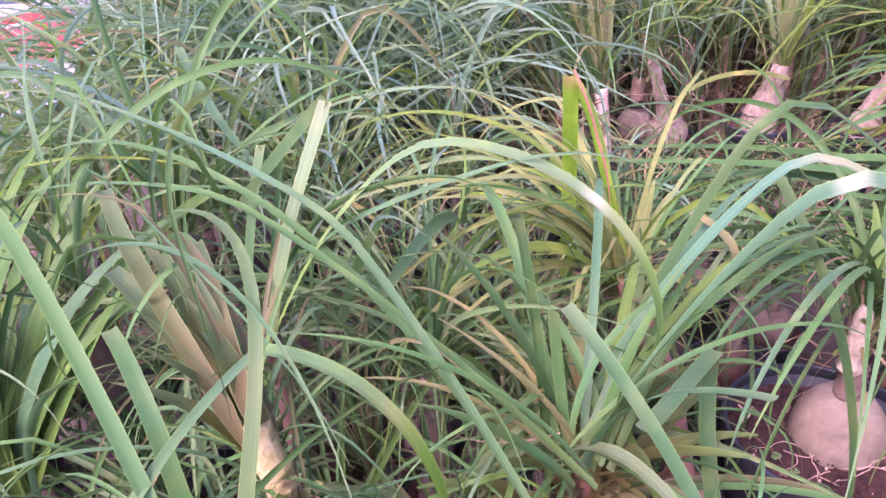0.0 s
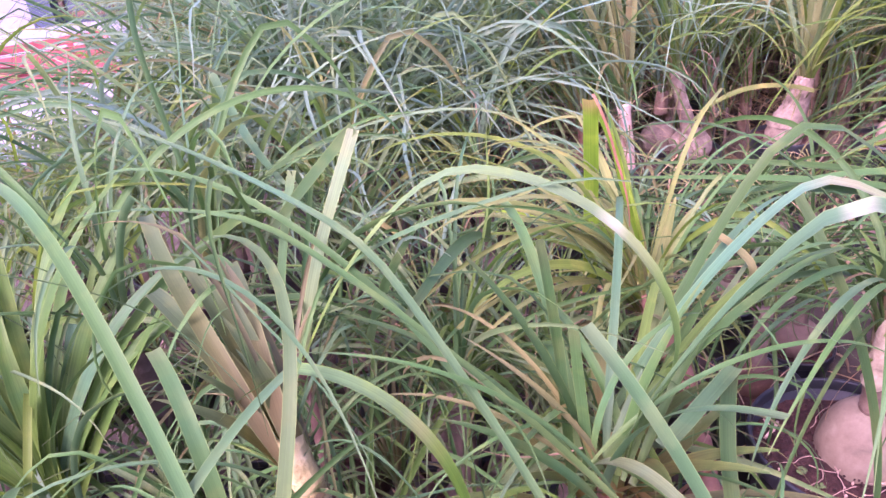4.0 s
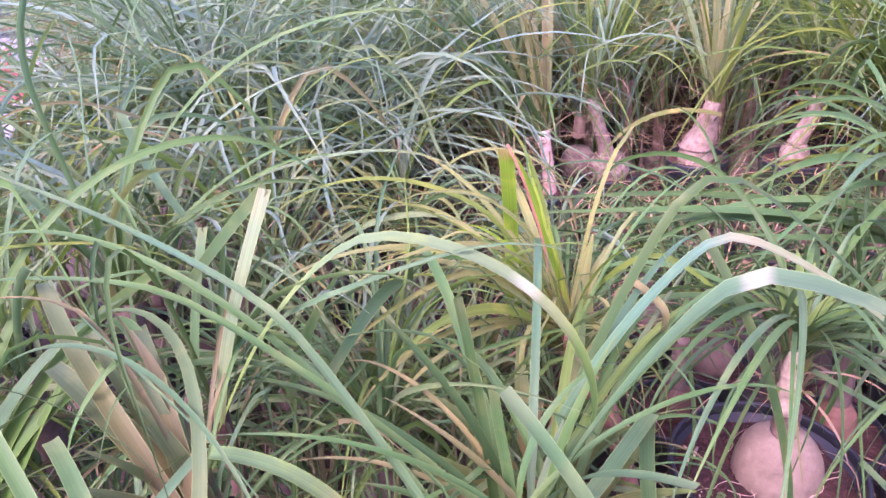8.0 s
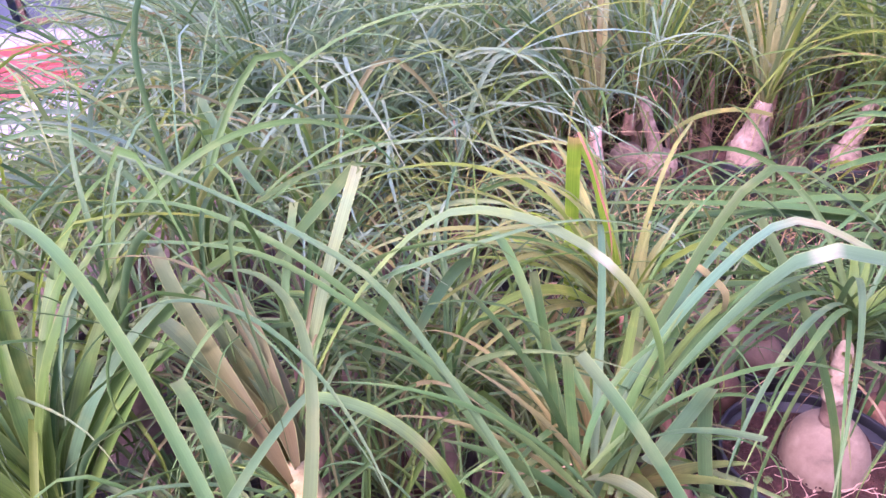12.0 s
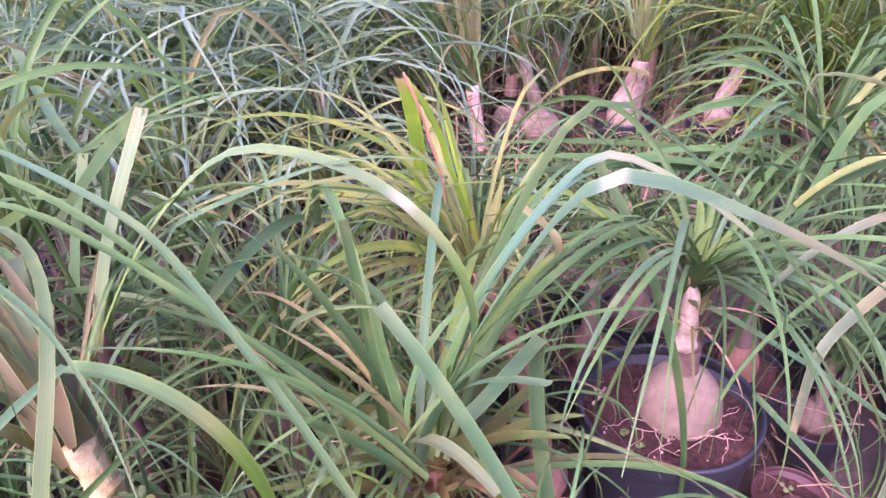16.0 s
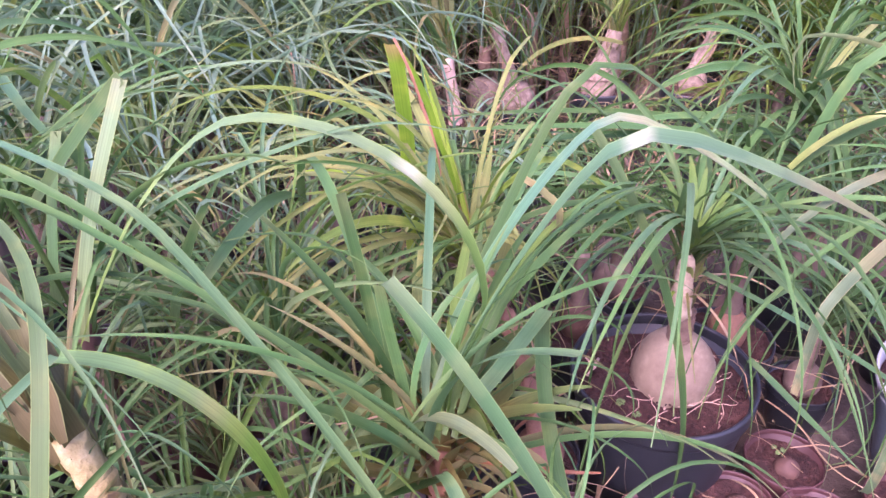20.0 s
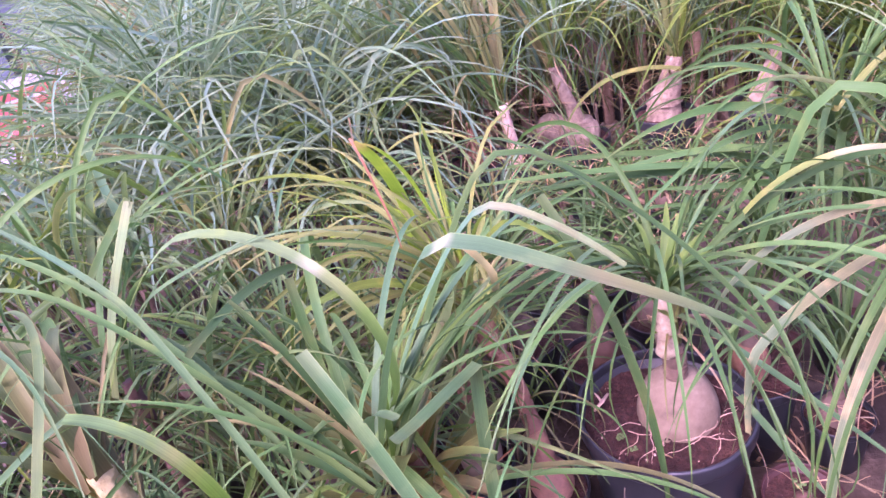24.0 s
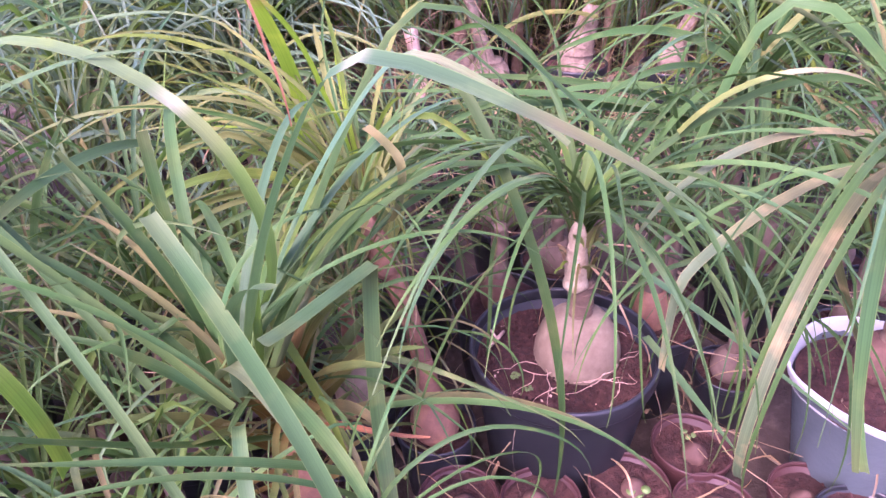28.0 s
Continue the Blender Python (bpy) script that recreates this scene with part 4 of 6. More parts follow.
for k in range(2):
    blade(NEAR["R"], 0.83 + rr.uniform(-0.01, 0.01), 0.63 + rr.uniform(-0.01, 0.01), 0.44 + rr.uniform(0, 0.03), 170 + rr.uniform(0, 130), rr.uniform(-20, 20), rr.uniform(25, 70), rr.uniform(90, 130), rr.uniform(0, 30), rr.uniform(0.3, 0.5), rr.uniform(0.007, 0.012), "dgdb"[k % 4], rr.uniform(-30, 30))
NEAR["M"], zc = potted(-0.02, 0.67, 0.30, "ponytail palm with short deep green leaves", pot_r=0.065, r=0.035, seed=13, bark=STALK, stem=STALK)
loose_leaves(NEAR["M"], zc, 42, "gxmbd", 24, 0.6)
NEAR["S"], zc = potted(0.90, 1.10, 0.36, "ponytail palm with long leaves arching low to one side", r=0.032, h=0.08, seed=14, bark=STALK, stem=STALK, neck=0.013, top=0.012)
loose_leaves(NEAR["S"], zc, 40, "ggd", 25, 0.9, kinds=range(60))
YOUNG = [(0.0, 0.53, 0.19), (-0.3, 0.52, 0.2), (-0.3, 0.7, 0.26), (0.11, 0.63, 0.2), (0.05, 0.38, 0.17), (-0.27, 0.36, 0.2), (-0.6, 0.66, 0.24), (-0.58, 0.42, 0.2), (-0.36, 0.42, 0.18), (-0.22, 0.47, 0.19), (-0.44, 0.33, 0.17), (0.0, 0.3, 0.15), (-0.27, 0.24, 0.16), (-0.36, 0.60, 0.2), (-0.5, 0.78, 0.24)]
YOUNG_BEHIND = [(-0.54, 0.57, 0.18), (-0.66, 0.5, 0.2), (-1.05, 1.42, 0.14), (-0.95, 1.36, 0.16), (-1.2, 1.5, 0.12), (-0.72, 0.62, 0.2), (-0.8, 0.75, 0.2), (-0.1, 0.62, 0.2), (-0.06, 0.79, 0.22), (0.03, 0.76, 0.2), (-0.21, 0.83, 0.24), (0.1, 0.83, 0.2), (-0.12, 0.5, 0.18), (0.76, 0.745, 0.17), (0.73, 0.93, 0.2), (0.99, 0.82, 0.2)]
for q, (x, y, cz) in enumerate(YOUNG + YOUNG_BEHIND):
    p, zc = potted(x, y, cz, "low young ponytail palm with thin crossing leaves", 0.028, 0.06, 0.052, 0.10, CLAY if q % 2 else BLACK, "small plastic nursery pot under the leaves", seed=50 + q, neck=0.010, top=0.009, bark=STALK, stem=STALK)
    # paler tints mid-bed, deeper ones in front: light and shade put into colour
    loose_leaves(p, zc, 12 if y < 0.47 else 28 if y < 0.6 else 42, (("gxm", "xgb", "gxt", "mgx") if x < 0.2 and y > 0.45 else ("gbd", "gdd", "gbt", "gdd"))[q % 4], 500 + q, 0.62, kinds=range(60))
NEAR["FY"] = NEAR["V"] = NEAR["KN"] = NEAR["S"]
for k in ("Z1", "Z3", "Z6"):
    NEAR[k] = NEAR["S"]
NEAR["Z2"] = NEAR["F"]
NEAR["Z4"] = NEAR["R"]
NEAR["Z5"] = NEAR["Z7"] = NEAR["P"]

# ---- stems further back ----
# pale fan and drape tints put brightness into the leaves of this dark zone
t, x, y, z = stem_palm(0.755, 1.72, "ponytail palm with a stout pale caudex and an upright lime crown", (0.044, 0.06), [(-0.004, 0, 0.17, 0.047), (0.0, 0, 0.225, 0.043), (0.014, 0, 0.265, 0.032), (0.028, 0.01, 0.305, 0.025), (0.036, 0.015, 0.34, 0.019)], PINK, PINK, 41)
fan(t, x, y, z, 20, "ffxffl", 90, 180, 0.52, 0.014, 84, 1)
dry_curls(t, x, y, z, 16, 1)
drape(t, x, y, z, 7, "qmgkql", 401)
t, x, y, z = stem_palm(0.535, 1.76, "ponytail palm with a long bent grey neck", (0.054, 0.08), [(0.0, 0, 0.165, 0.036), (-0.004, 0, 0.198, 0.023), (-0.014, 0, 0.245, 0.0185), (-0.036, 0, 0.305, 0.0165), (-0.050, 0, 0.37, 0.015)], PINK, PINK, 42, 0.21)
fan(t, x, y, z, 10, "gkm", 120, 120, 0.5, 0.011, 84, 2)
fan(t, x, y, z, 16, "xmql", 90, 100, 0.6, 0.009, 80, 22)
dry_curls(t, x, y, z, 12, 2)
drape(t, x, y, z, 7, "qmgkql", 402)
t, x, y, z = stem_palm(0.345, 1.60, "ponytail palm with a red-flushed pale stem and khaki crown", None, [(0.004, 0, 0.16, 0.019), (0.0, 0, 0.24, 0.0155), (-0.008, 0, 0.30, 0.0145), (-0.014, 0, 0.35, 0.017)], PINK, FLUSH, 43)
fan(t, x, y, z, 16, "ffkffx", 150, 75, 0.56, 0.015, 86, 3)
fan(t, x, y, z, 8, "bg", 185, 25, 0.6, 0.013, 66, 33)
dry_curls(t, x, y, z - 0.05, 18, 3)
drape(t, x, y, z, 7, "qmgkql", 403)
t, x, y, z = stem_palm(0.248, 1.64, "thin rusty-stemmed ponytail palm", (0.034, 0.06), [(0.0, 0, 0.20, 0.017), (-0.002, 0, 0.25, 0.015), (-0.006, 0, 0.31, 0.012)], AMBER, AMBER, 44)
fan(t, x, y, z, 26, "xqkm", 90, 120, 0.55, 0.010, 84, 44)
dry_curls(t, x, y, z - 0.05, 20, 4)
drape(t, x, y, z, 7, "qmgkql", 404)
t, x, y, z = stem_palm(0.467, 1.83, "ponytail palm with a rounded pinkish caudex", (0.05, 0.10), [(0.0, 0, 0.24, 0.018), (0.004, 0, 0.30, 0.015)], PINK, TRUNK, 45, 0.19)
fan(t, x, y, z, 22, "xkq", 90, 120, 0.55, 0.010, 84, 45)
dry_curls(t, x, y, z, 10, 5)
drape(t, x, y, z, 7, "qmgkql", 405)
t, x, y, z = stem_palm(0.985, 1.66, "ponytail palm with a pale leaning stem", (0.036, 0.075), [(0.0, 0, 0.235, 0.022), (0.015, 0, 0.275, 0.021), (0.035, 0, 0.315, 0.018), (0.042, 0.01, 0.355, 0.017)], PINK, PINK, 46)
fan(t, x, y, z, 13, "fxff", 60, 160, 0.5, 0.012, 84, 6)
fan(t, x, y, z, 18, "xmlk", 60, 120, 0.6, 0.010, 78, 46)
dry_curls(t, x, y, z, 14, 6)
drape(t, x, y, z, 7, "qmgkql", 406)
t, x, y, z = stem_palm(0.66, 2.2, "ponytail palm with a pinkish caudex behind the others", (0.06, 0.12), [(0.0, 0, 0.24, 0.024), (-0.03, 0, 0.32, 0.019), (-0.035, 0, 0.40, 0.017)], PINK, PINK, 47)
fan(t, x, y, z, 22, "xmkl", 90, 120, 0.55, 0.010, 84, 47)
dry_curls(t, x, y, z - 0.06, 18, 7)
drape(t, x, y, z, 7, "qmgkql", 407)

# pale tints here too, light put into the leaf colour
for q in range(9):
    x, y = 0.15 + 0.13 * q, 2.02 + 0.07 * (q % 3)
    p, zc = palm(x, y, Z0, "ponytail palm with straw-coloured dead leaves round its stem", 0.045, 0.10, 0.26, 0.018, 0.016, PINK, TRUNK, 70 + q)
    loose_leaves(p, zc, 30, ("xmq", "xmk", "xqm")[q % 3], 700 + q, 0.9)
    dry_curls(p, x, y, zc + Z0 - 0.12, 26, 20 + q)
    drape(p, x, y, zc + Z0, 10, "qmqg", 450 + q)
for q in range(11):
    x, y = 0.18 + 0.085 * q, 1.84 + 0.07 * (q % 4)
    t = thing("young_palm", x, y, Z0, "slim young palm with a few long upright leaves", "ponytail palm", "potted ponytail palms")
    part("stem", bent_tube([(0, 0, 0, 0.006), (0.003, 0, 0.12, 0.005), (0, 0, 0.24, 0.004)], 10, 10, q), STALK, t)
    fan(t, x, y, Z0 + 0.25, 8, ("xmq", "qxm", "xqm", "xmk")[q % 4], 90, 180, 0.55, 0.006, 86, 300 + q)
for q in range(13):
    x, y = 0.10 + 0.085 * q, 1.46 + 0.05 * (q % 3)
    p, zc = potted(x, y, 0.13, "low young ponytail palm with thin crossing leaves", 0.024, 0.05, 0.045, 0.09, BLACK, "small plastic nursery pot under the leaves", seed=150 + q, neck=0.009, top=0.008, bark=STALK, stem=STALK)
    loose_leaves(p, zc, 18, ("gbd", "gmk", "dgt")[q % 3], 800 + q, 0.48, kinds=LOW)
    dry_curls(p, x, y, 0.18, 5, 60 + q)
FAR = [
    (0.01, 1.22, 0.30, 0.045, 0.09, "gby", "ponytail palm with a pinkish caudex"),
    (0.88, 0.95, 0.28, 0.042, 0.09, "gdb", "ponytail palm with a ringed grey stem"),
    (0.425, 0.873, 0.26, 0.030, 0.075, "gdd", "ponytail palm with a squat pale caudex"),
    (0.645, 0.80, 0.27, 0.030, 0.08, "gdd", "ponytail palm with an orange-brown caudex"),
    (0.29, 0.97, 0.30, 0.030, 0.08, "gbd", "ponytail palm with a thin brown stem"),
]
for k, (x, y, cz, r, h, tints, label) in enumerate(FAR):
    p, zc = potted(x, y, cz, label, r, h, max(0.075, r + 0.03), 0.17, BLACK, neck=0.014, top=0.013, bark=(STALK, STALK, RUST, AMBER, STALK)[k], stem=RINGED if k == 1 else STALK, seed=30 + k)
    loose_leaves(p, zc, 22 if k in (2, 3) else 44, tints, 60 + k, 0.7, kinds=LOW)
FAR += [(0.755, 1.72), (0.535, 1.76), (0.345, 1.60), (0.228, 1.66), (0.467, 1.83), (0.985, 1.66), (0.66, 2.2)] + [(0.15 + 0.13 * q, 2.02 + 0.07 * (q % 3)) for q in range(9)]


# ---- the bed of palms behind ----
def crown_mesh(seed, count=84):
    r = random.Random(seed)
    out = []
    for k in range(count):
        e = r.uniform(50, 88)
        turn = e + r.uniform(-40, 65)
        first = r.uniform(0.1, 0.9)
        out.append(strap(r.uniform(0, 360), r.uniform(-50, 50), e, turn * first, turn * (1 - first), r.uniform(0.45, 0.85), r.uniform(0.0055, 0.0095), r.uniform(-40, 40), 0, r.uniform(0.3, 0.8), r.choice((0, 0, 0, 70)), 12, 0.0, r.uniform(-110, 110), 0.3, wave=r.uniform(4, 15)))
    for k in range(40):
        e = r.uniform(20, 75)
        v, f, uv = strap(r.uniform(0, 360), r.uniform(-50, 50), e, e + r.uniform(20, 60), r.uniform(10, 40), r.uniform(0.3, 0.55), r.uniform(0.006, 0.011), r.uniform(-40, 40), 0, 0.5, 0, 10, 0.0, r.uniform(-110, 110), 0.3, wave=12)
        out.append((v - np.array([0, 0, r.uniform(0.0, 0.12)]), f, uv))
    return strap_mesh("crown", out)


def fine_crown(seed):
    """Many narrow leaves of an older crown, some upright, most hanging."""
    r = random.Random(seed)
    out = []
    for k in range(120):
        e = r.uniform(35, 88)
        turn = e + r.uniform(-10, 75)
        first = r.uniform(0.1, 0.9)
        out.append(strap(r.uniform(0, 360), r.uniform(-40, 40), e, turn * first, turn * (1 - first), r.uniform(0.35, 0.75), r.uniform(0.004, 0.0075), r.uniform(-40, 40), 0, r.uniform(0.3, 0.8), r.choice((0, 0, 0, 60)), 11, 0.0, r.uniform(-90, 90), 0.3, wave=r.uniform(3, 10)))
    return strap_mesh("crown", out)


# both crown sets: mostly grey-green and pale, haze and light put into colour
FINE = []
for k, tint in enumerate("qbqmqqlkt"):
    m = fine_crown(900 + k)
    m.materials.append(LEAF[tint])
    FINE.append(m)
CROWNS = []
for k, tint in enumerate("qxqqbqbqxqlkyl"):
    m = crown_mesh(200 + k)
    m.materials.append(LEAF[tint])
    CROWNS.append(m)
bed = []
y = 0.66
for row in range(22):
    step = 0.2 if y < 1.5 else 0.27
    for col in range(-14, 18):
        x = col * step + (row % 2) * step / 2 + rng.uniform(-0.05, 0.05)
        yy = y + rng.uniform(-0.05, 0.05)
        if x < (-0.8 * yy - 0.15 if yy < 1.3 else -0.55 * yy - 0.05 if yy < 1.75 else -0.5 * yy + 0.12) or x > 0.7 * yy + 0.6:
            continue
        if any((x - n.location.x) ** 2 + (yy - n.location.y) ** 2 < 0.14 ** 2 for n in NEAR.values()) or any((x - f[0]) ** 2 + (yy - f[1]) ** 2 < 0.15 ** 2 for f in FAR):
            continue
        if 0.3 < x < 1.1 and yy < 0.8 or 0.05 < x < 1.1 and 1.2 < yy < 1.92:
            continue
        bed.append((x, yy))
    y += step * 0.92
BED_LABELS = ("ponytail palm with thin arching green leaves in a pot", "dense green ponytail palm among others in a bed", "bushy blue-green ponytail palm in a nursery pot")
for k, (x, y) in enumerate(bed):
    low = y < 1.3 and x > -0.2
    if y < 1.45:
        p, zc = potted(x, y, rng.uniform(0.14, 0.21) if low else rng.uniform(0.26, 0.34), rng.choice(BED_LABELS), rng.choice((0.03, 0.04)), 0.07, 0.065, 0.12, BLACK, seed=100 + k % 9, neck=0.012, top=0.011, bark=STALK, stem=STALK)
        # darker tints right, paler left: the bed's light and shade put into colour
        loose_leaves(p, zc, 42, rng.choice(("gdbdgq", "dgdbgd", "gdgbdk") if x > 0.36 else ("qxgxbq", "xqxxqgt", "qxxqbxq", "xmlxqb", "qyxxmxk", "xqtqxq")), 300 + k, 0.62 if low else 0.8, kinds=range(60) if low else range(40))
        dry_curls(p, x, y, zc + Z0 + 0.20, 3, 1500 + k)
    else:
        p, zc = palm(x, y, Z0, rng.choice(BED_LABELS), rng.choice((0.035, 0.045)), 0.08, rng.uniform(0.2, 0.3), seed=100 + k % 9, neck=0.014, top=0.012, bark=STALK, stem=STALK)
        # lighter crowns at right brighten the dark back by colour alone
        ob = mesh_object("crown", CROWNS[rng.randrange(9, len(CROWNS)) if x > 0.12 and k % 3 else rng.randrange(10)], None, p)
        s = rng.uniform(0.85, 1.2)
        ob.matrix_basis = pose(0, 0, zc, rng.uniform(-8, 8), rng.uniform(-8, 8), rng.uniform(0, 360)) @ Matrix.Diagonal((s, s, s, 1))
        ob = mesh_object("crown", FINE[k % 7 if k % 11 else 7 + k % 2], None, p)
        ob.matrix_basis = pose(0, 0, zc + 0.02, 0, 0, 47.0 * k) @ Matrix.Diagonal((s, s, s * 1.05, 1))
        if y < 2.6:
            dry_curls(p, x, y, zc + Z0 + 0.05, 2, 2000 + k)

# ---- small pots in front ----
SMALL = [(0.545, 0.555, 0.052), (0.428, 0.545, 0.052), (0.650, 0.610, 0.054), (0.640, 0.510, 0.052), (0.765, 0.515, 0.05), (0.325, 0.56, 0.052), (0.53, 0.45, 0.052), (0.42, 0.43, 0.052), (0.74, 0.42, 0.052), (0.64, 0.40, 0.052)]
for k, (x, y, r) in enumerate(SMALL):
    pot(x, y, r, 0.10, CLAY, "small brick-red plastic pot with soil and a seedling bulb", k * 40, 0.016)
    b = thing("seedling_bulb", x + 0.008 * math.cos(k * 2.4), y + 0.008 * math.sin(k * 2.4), Z0 + 0.072, "small tan palm bulb half sunk in soil", "bulb", "seedling bulbs")
    part("bulb", capped(lathe([(0.001, 0.0), (0.012, 0.002), (0.018, 0.012), (0.016, 0.022), (0.008, 0.03), (0.004, 0.034)], 16, 0.08, k), 16), RUST, b)
pot(0.80, 0.455, 0.062, 0.11, BLACK, "small black plastic pot beside the white sack", 10)

# ---- the yard beyond ----
bm = bmesh.new()
bmesh.ops.create_cube(bm, size=1)
slab = part("pavement", bm, WHITE, None, m=pose(-5.0, 5.9, Z0 + 0.02) @ Matrix.Diagonal((6.4, 6.8, 0.06, 1)), smooth=False)
tagged(slab, "pale concrete yard beside the plant bed", "pavement", kind="structure")


def crate(x, y, z, turn):
    t = thing("crate", x, y, z, "red plastic crate with slatted sides", "crate", "red crates", turn)
    w, d, h, bar = 0.58, 0.38, 0.2, 0.02
    for zz, bh in ((0.0, 0.04), (0.06, 0.03), (0.108, 0.03), (0.156, 0.044)):
        for sx, sy, lx, ly in ((0, -d / 2, w, bar), (0, d / 2, w, bar), (-w / 2, 0, bar, d), (w / 2, 0, bar, d)):
            b = bmesh.new()
            bmesh.ops.create_cube(b, size=1)
            bmesh.ops.transform(b, matrix=Matrix.Translation((sx, sy, zz + bh / 2)) @ Matrix.Diagonal((lx, ly, bh, 1)), verts=b.verts)
            bmesh.ops.bevel(b, geom=b.edges, offset=0.004, segments=1)
            part("slat", b, CRATE, t, smooth=False)
    for sx in (-1, -0.33, 0.33, 1):
        for sy in (-1, 1):
            b = bmesh.new()
            bmesh.ops.create_cube(b, size=1)
            bmesh.ops.transform(b, matrix=Matrix.Translation((sx * w / 2, sy * d / 2, h / 2)) @ Matrix.Diagonal((0.035, 0.03, h, 1)), verts=b.verts)
            part("post", b, CRATE, t, smooth=False)
    b = bmesh.new()
    bmesh.ops.create_cube(b, size=1)
    bmesh.ops.transform(b, matrix=Matrix.Translation((0, 0, 0.01)) @ Matrix.Diagonal((w, d, 0.016, 1)), verts=b.verts)
    part("crate_floor", b, CRATE, t, smooth=False)
    return t


for x, y, z, turn in ((-2.42, 3.72, Z0 + 0.05, 30), (-3.0, 3.5, Z0 + 0.05, 28)):
    crate(x, y, z, turn)

def box(bmx, x0, x1, y0, y1, z0, z1, bevel=0.004):
    r = bmesh.ops.create_cube(bmx, size=1)
    bmesh.ops.transform(bmx, matrix=Matrix.Translation(((x0 + x1) / 2, (y0 + y1) / 2, (z0 + z1) / 2)) @ Matrix.Diagonal((x1 - x0, y1 - y0, z1 - z0, 1)), verts=r["verts"])
    return bmx


shed = thing("shed", -3.6, 5.6, Z0 + 0.05, "white-walled shed with a navy door in a rusty frame", "shed", kind="structure")
part("wall", box(bmesh.new(), -3.0, -0.1, 0.0, 0.12, 0.0, 2.4), WHITE, shed, smooth=False)
part("post", box(bmesh.new(), -0.1, 0.09, -0.05, 0.15, 0.0, 2.4), NAVY, shed, smooth=False)
door = part("door", box(bmesh.new(), 0.09, 0.62, 0.04, 0.09, 0.0, 2.1), NAVY, shed, "navy painted door", smooth=False)
for x0, x1, z0, z1 in ((0.12, 0.16, 0.05, 0.75), (0.55, 0.59, 0.05, 0.75), (0.16, 0.55, 0.05, 0.09), (0.16, 0.55, 0.71, 0.75)):
    part("frame_bar", box(bmesh.new(), x0, x1, 0.015, 0.037, z0, z1), RUST, door, "rusty orange frame bar", smooth=False)
for k in range(18):
    part("louvre_slat", box(bmesh.new(), 0.64, 2.2, 0.02, 0.06, 0.04 + k * 0.12, 0.12 + k * 0.12), WHITE, shed, smooth=False)
part("back_panel", box(bmesh.new(), 0.62, 2.2, 0.08, 0.12, 0.0, 2.4), NAVY, shed, smooth=False)

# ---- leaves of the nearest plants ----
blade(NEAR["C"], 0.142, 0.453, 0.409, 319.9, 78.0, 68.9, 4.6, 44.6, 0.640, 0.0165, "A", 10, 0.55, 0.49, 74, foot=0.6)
blade(NEAR["C"], 0.138, 0.511, 0.377, 0.3, -31.3, 69.5, 15.5, 21.7, 0.451, 0.0125, "B", 15, 0.5, 0.70, 69, foot=0.6)
blade(NEAR["C"], 0.148, 0.522, 0.365, 386.8, -102.9, 65.1, 14.6, 6.9, 0.824, 0.0105, "d", 15, 0.2, 0.42, 97, foot=0.6)
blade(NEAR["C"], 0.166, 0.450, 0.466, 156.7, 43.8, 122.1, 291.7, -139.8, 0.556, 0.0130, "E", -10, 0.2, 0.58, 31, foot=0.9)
blade(NEAR["C"], 0.150, 0.456, 0.385, 336.0, 0, 79, -6, 0, 0.100, 0.0130, "m", 0, 1, name="leaf_sheath", foot=0.8)
blade(NEAR["C"], 0.156, 0.496, 0.273, 12.7, -40.4, 9.9, 72.7, -16.4, 0.469, 0.0095, "k", 0, 0.2, foot=0.8)
blade(NEAR["Y"], 0.160, 0.814, 0.342, 261.8, -0.3, 106.1, 16.9, 27.5, 0.371, 0.0190, "J", 0, 0.8, 0.41, 31)
blade(NEAR["Y"], 0.225, 0.824, 0.347, 205.3, 51.7, 90.2, 35.8, 46.2, 0.332, 0.0130, "J", 0, 0.5, 0.48, -19)
blade(NEAR["Y"], 0.146, 0.696, 0.662, 305.5, 3.9, -48.3, 42.7, 8.1, 0.145, 0.0030, "r", 20, 0.4, 0.49, -12)
blade(NEAR["Y"], 0.209, 0.796, 0.352, 163.3, 28.6, 79.4, 62.8, 41.6, 0.506, 0.0090, "l", -20, 0, 0.39, 14)
blade(NEAR["R"], 0.812, 0.629, 0.451, 189.9, -31.0, 46.2, 128.3, 2.1, 0.381, 0.0125, "H", -10, 0.4)
blade(NEAR["R"], 0.790, 0.606, 0.460, 200.7, 8.8, 16.5, 86.7, -33.2, 0.396, 0.0130, "H", 0, 0.6, 0.72, 56)
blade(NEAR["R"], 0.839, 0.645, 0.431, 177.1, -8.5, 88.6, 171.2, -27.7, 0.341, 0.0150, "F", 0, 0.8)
blade(NEAR["R"], 0.793, 0.610, 0.448, 221.8, 6.9, 24.4, 127.5, 39.0, 0.522, 0.0120, "H", 0, 0.6)
blade(NEAR["R"], 0.808, 0.598, 0.475, 207.6, -27.1, -5.6, 17.0, -25.6, 0.771, 0.0130, "H", 0, 0.6, 0.15, 116)
blade(NEAR["R"], 0.798, 0.604, 0.454, 230.4, 10.8, 22.4, 63.3, -27.6, 0.444, 0.0130, "d", 0, 0.3)
blade(NEAR["R"], 0.819, 0.598, 0.445, 76.9, -19.4, 35.9, 45.3, -19.3, 0.390, 0.0115, "g", 10, 0.9)

blade(NEAR["C"], 0.103, 0.467, 0.336, 109.8, -2.1, 83.4, 5.8, 18.1, 0.261, 0.0115, "d", 10, 0.8, foot=0.7)
blade(NEAR["C"], 0.121, 0.481, 0.340, 57.2, 1.0, 95.5, -12.4, 7.5, 0.208, 0.0120, "g", 0, 0.8, foot=0.7)
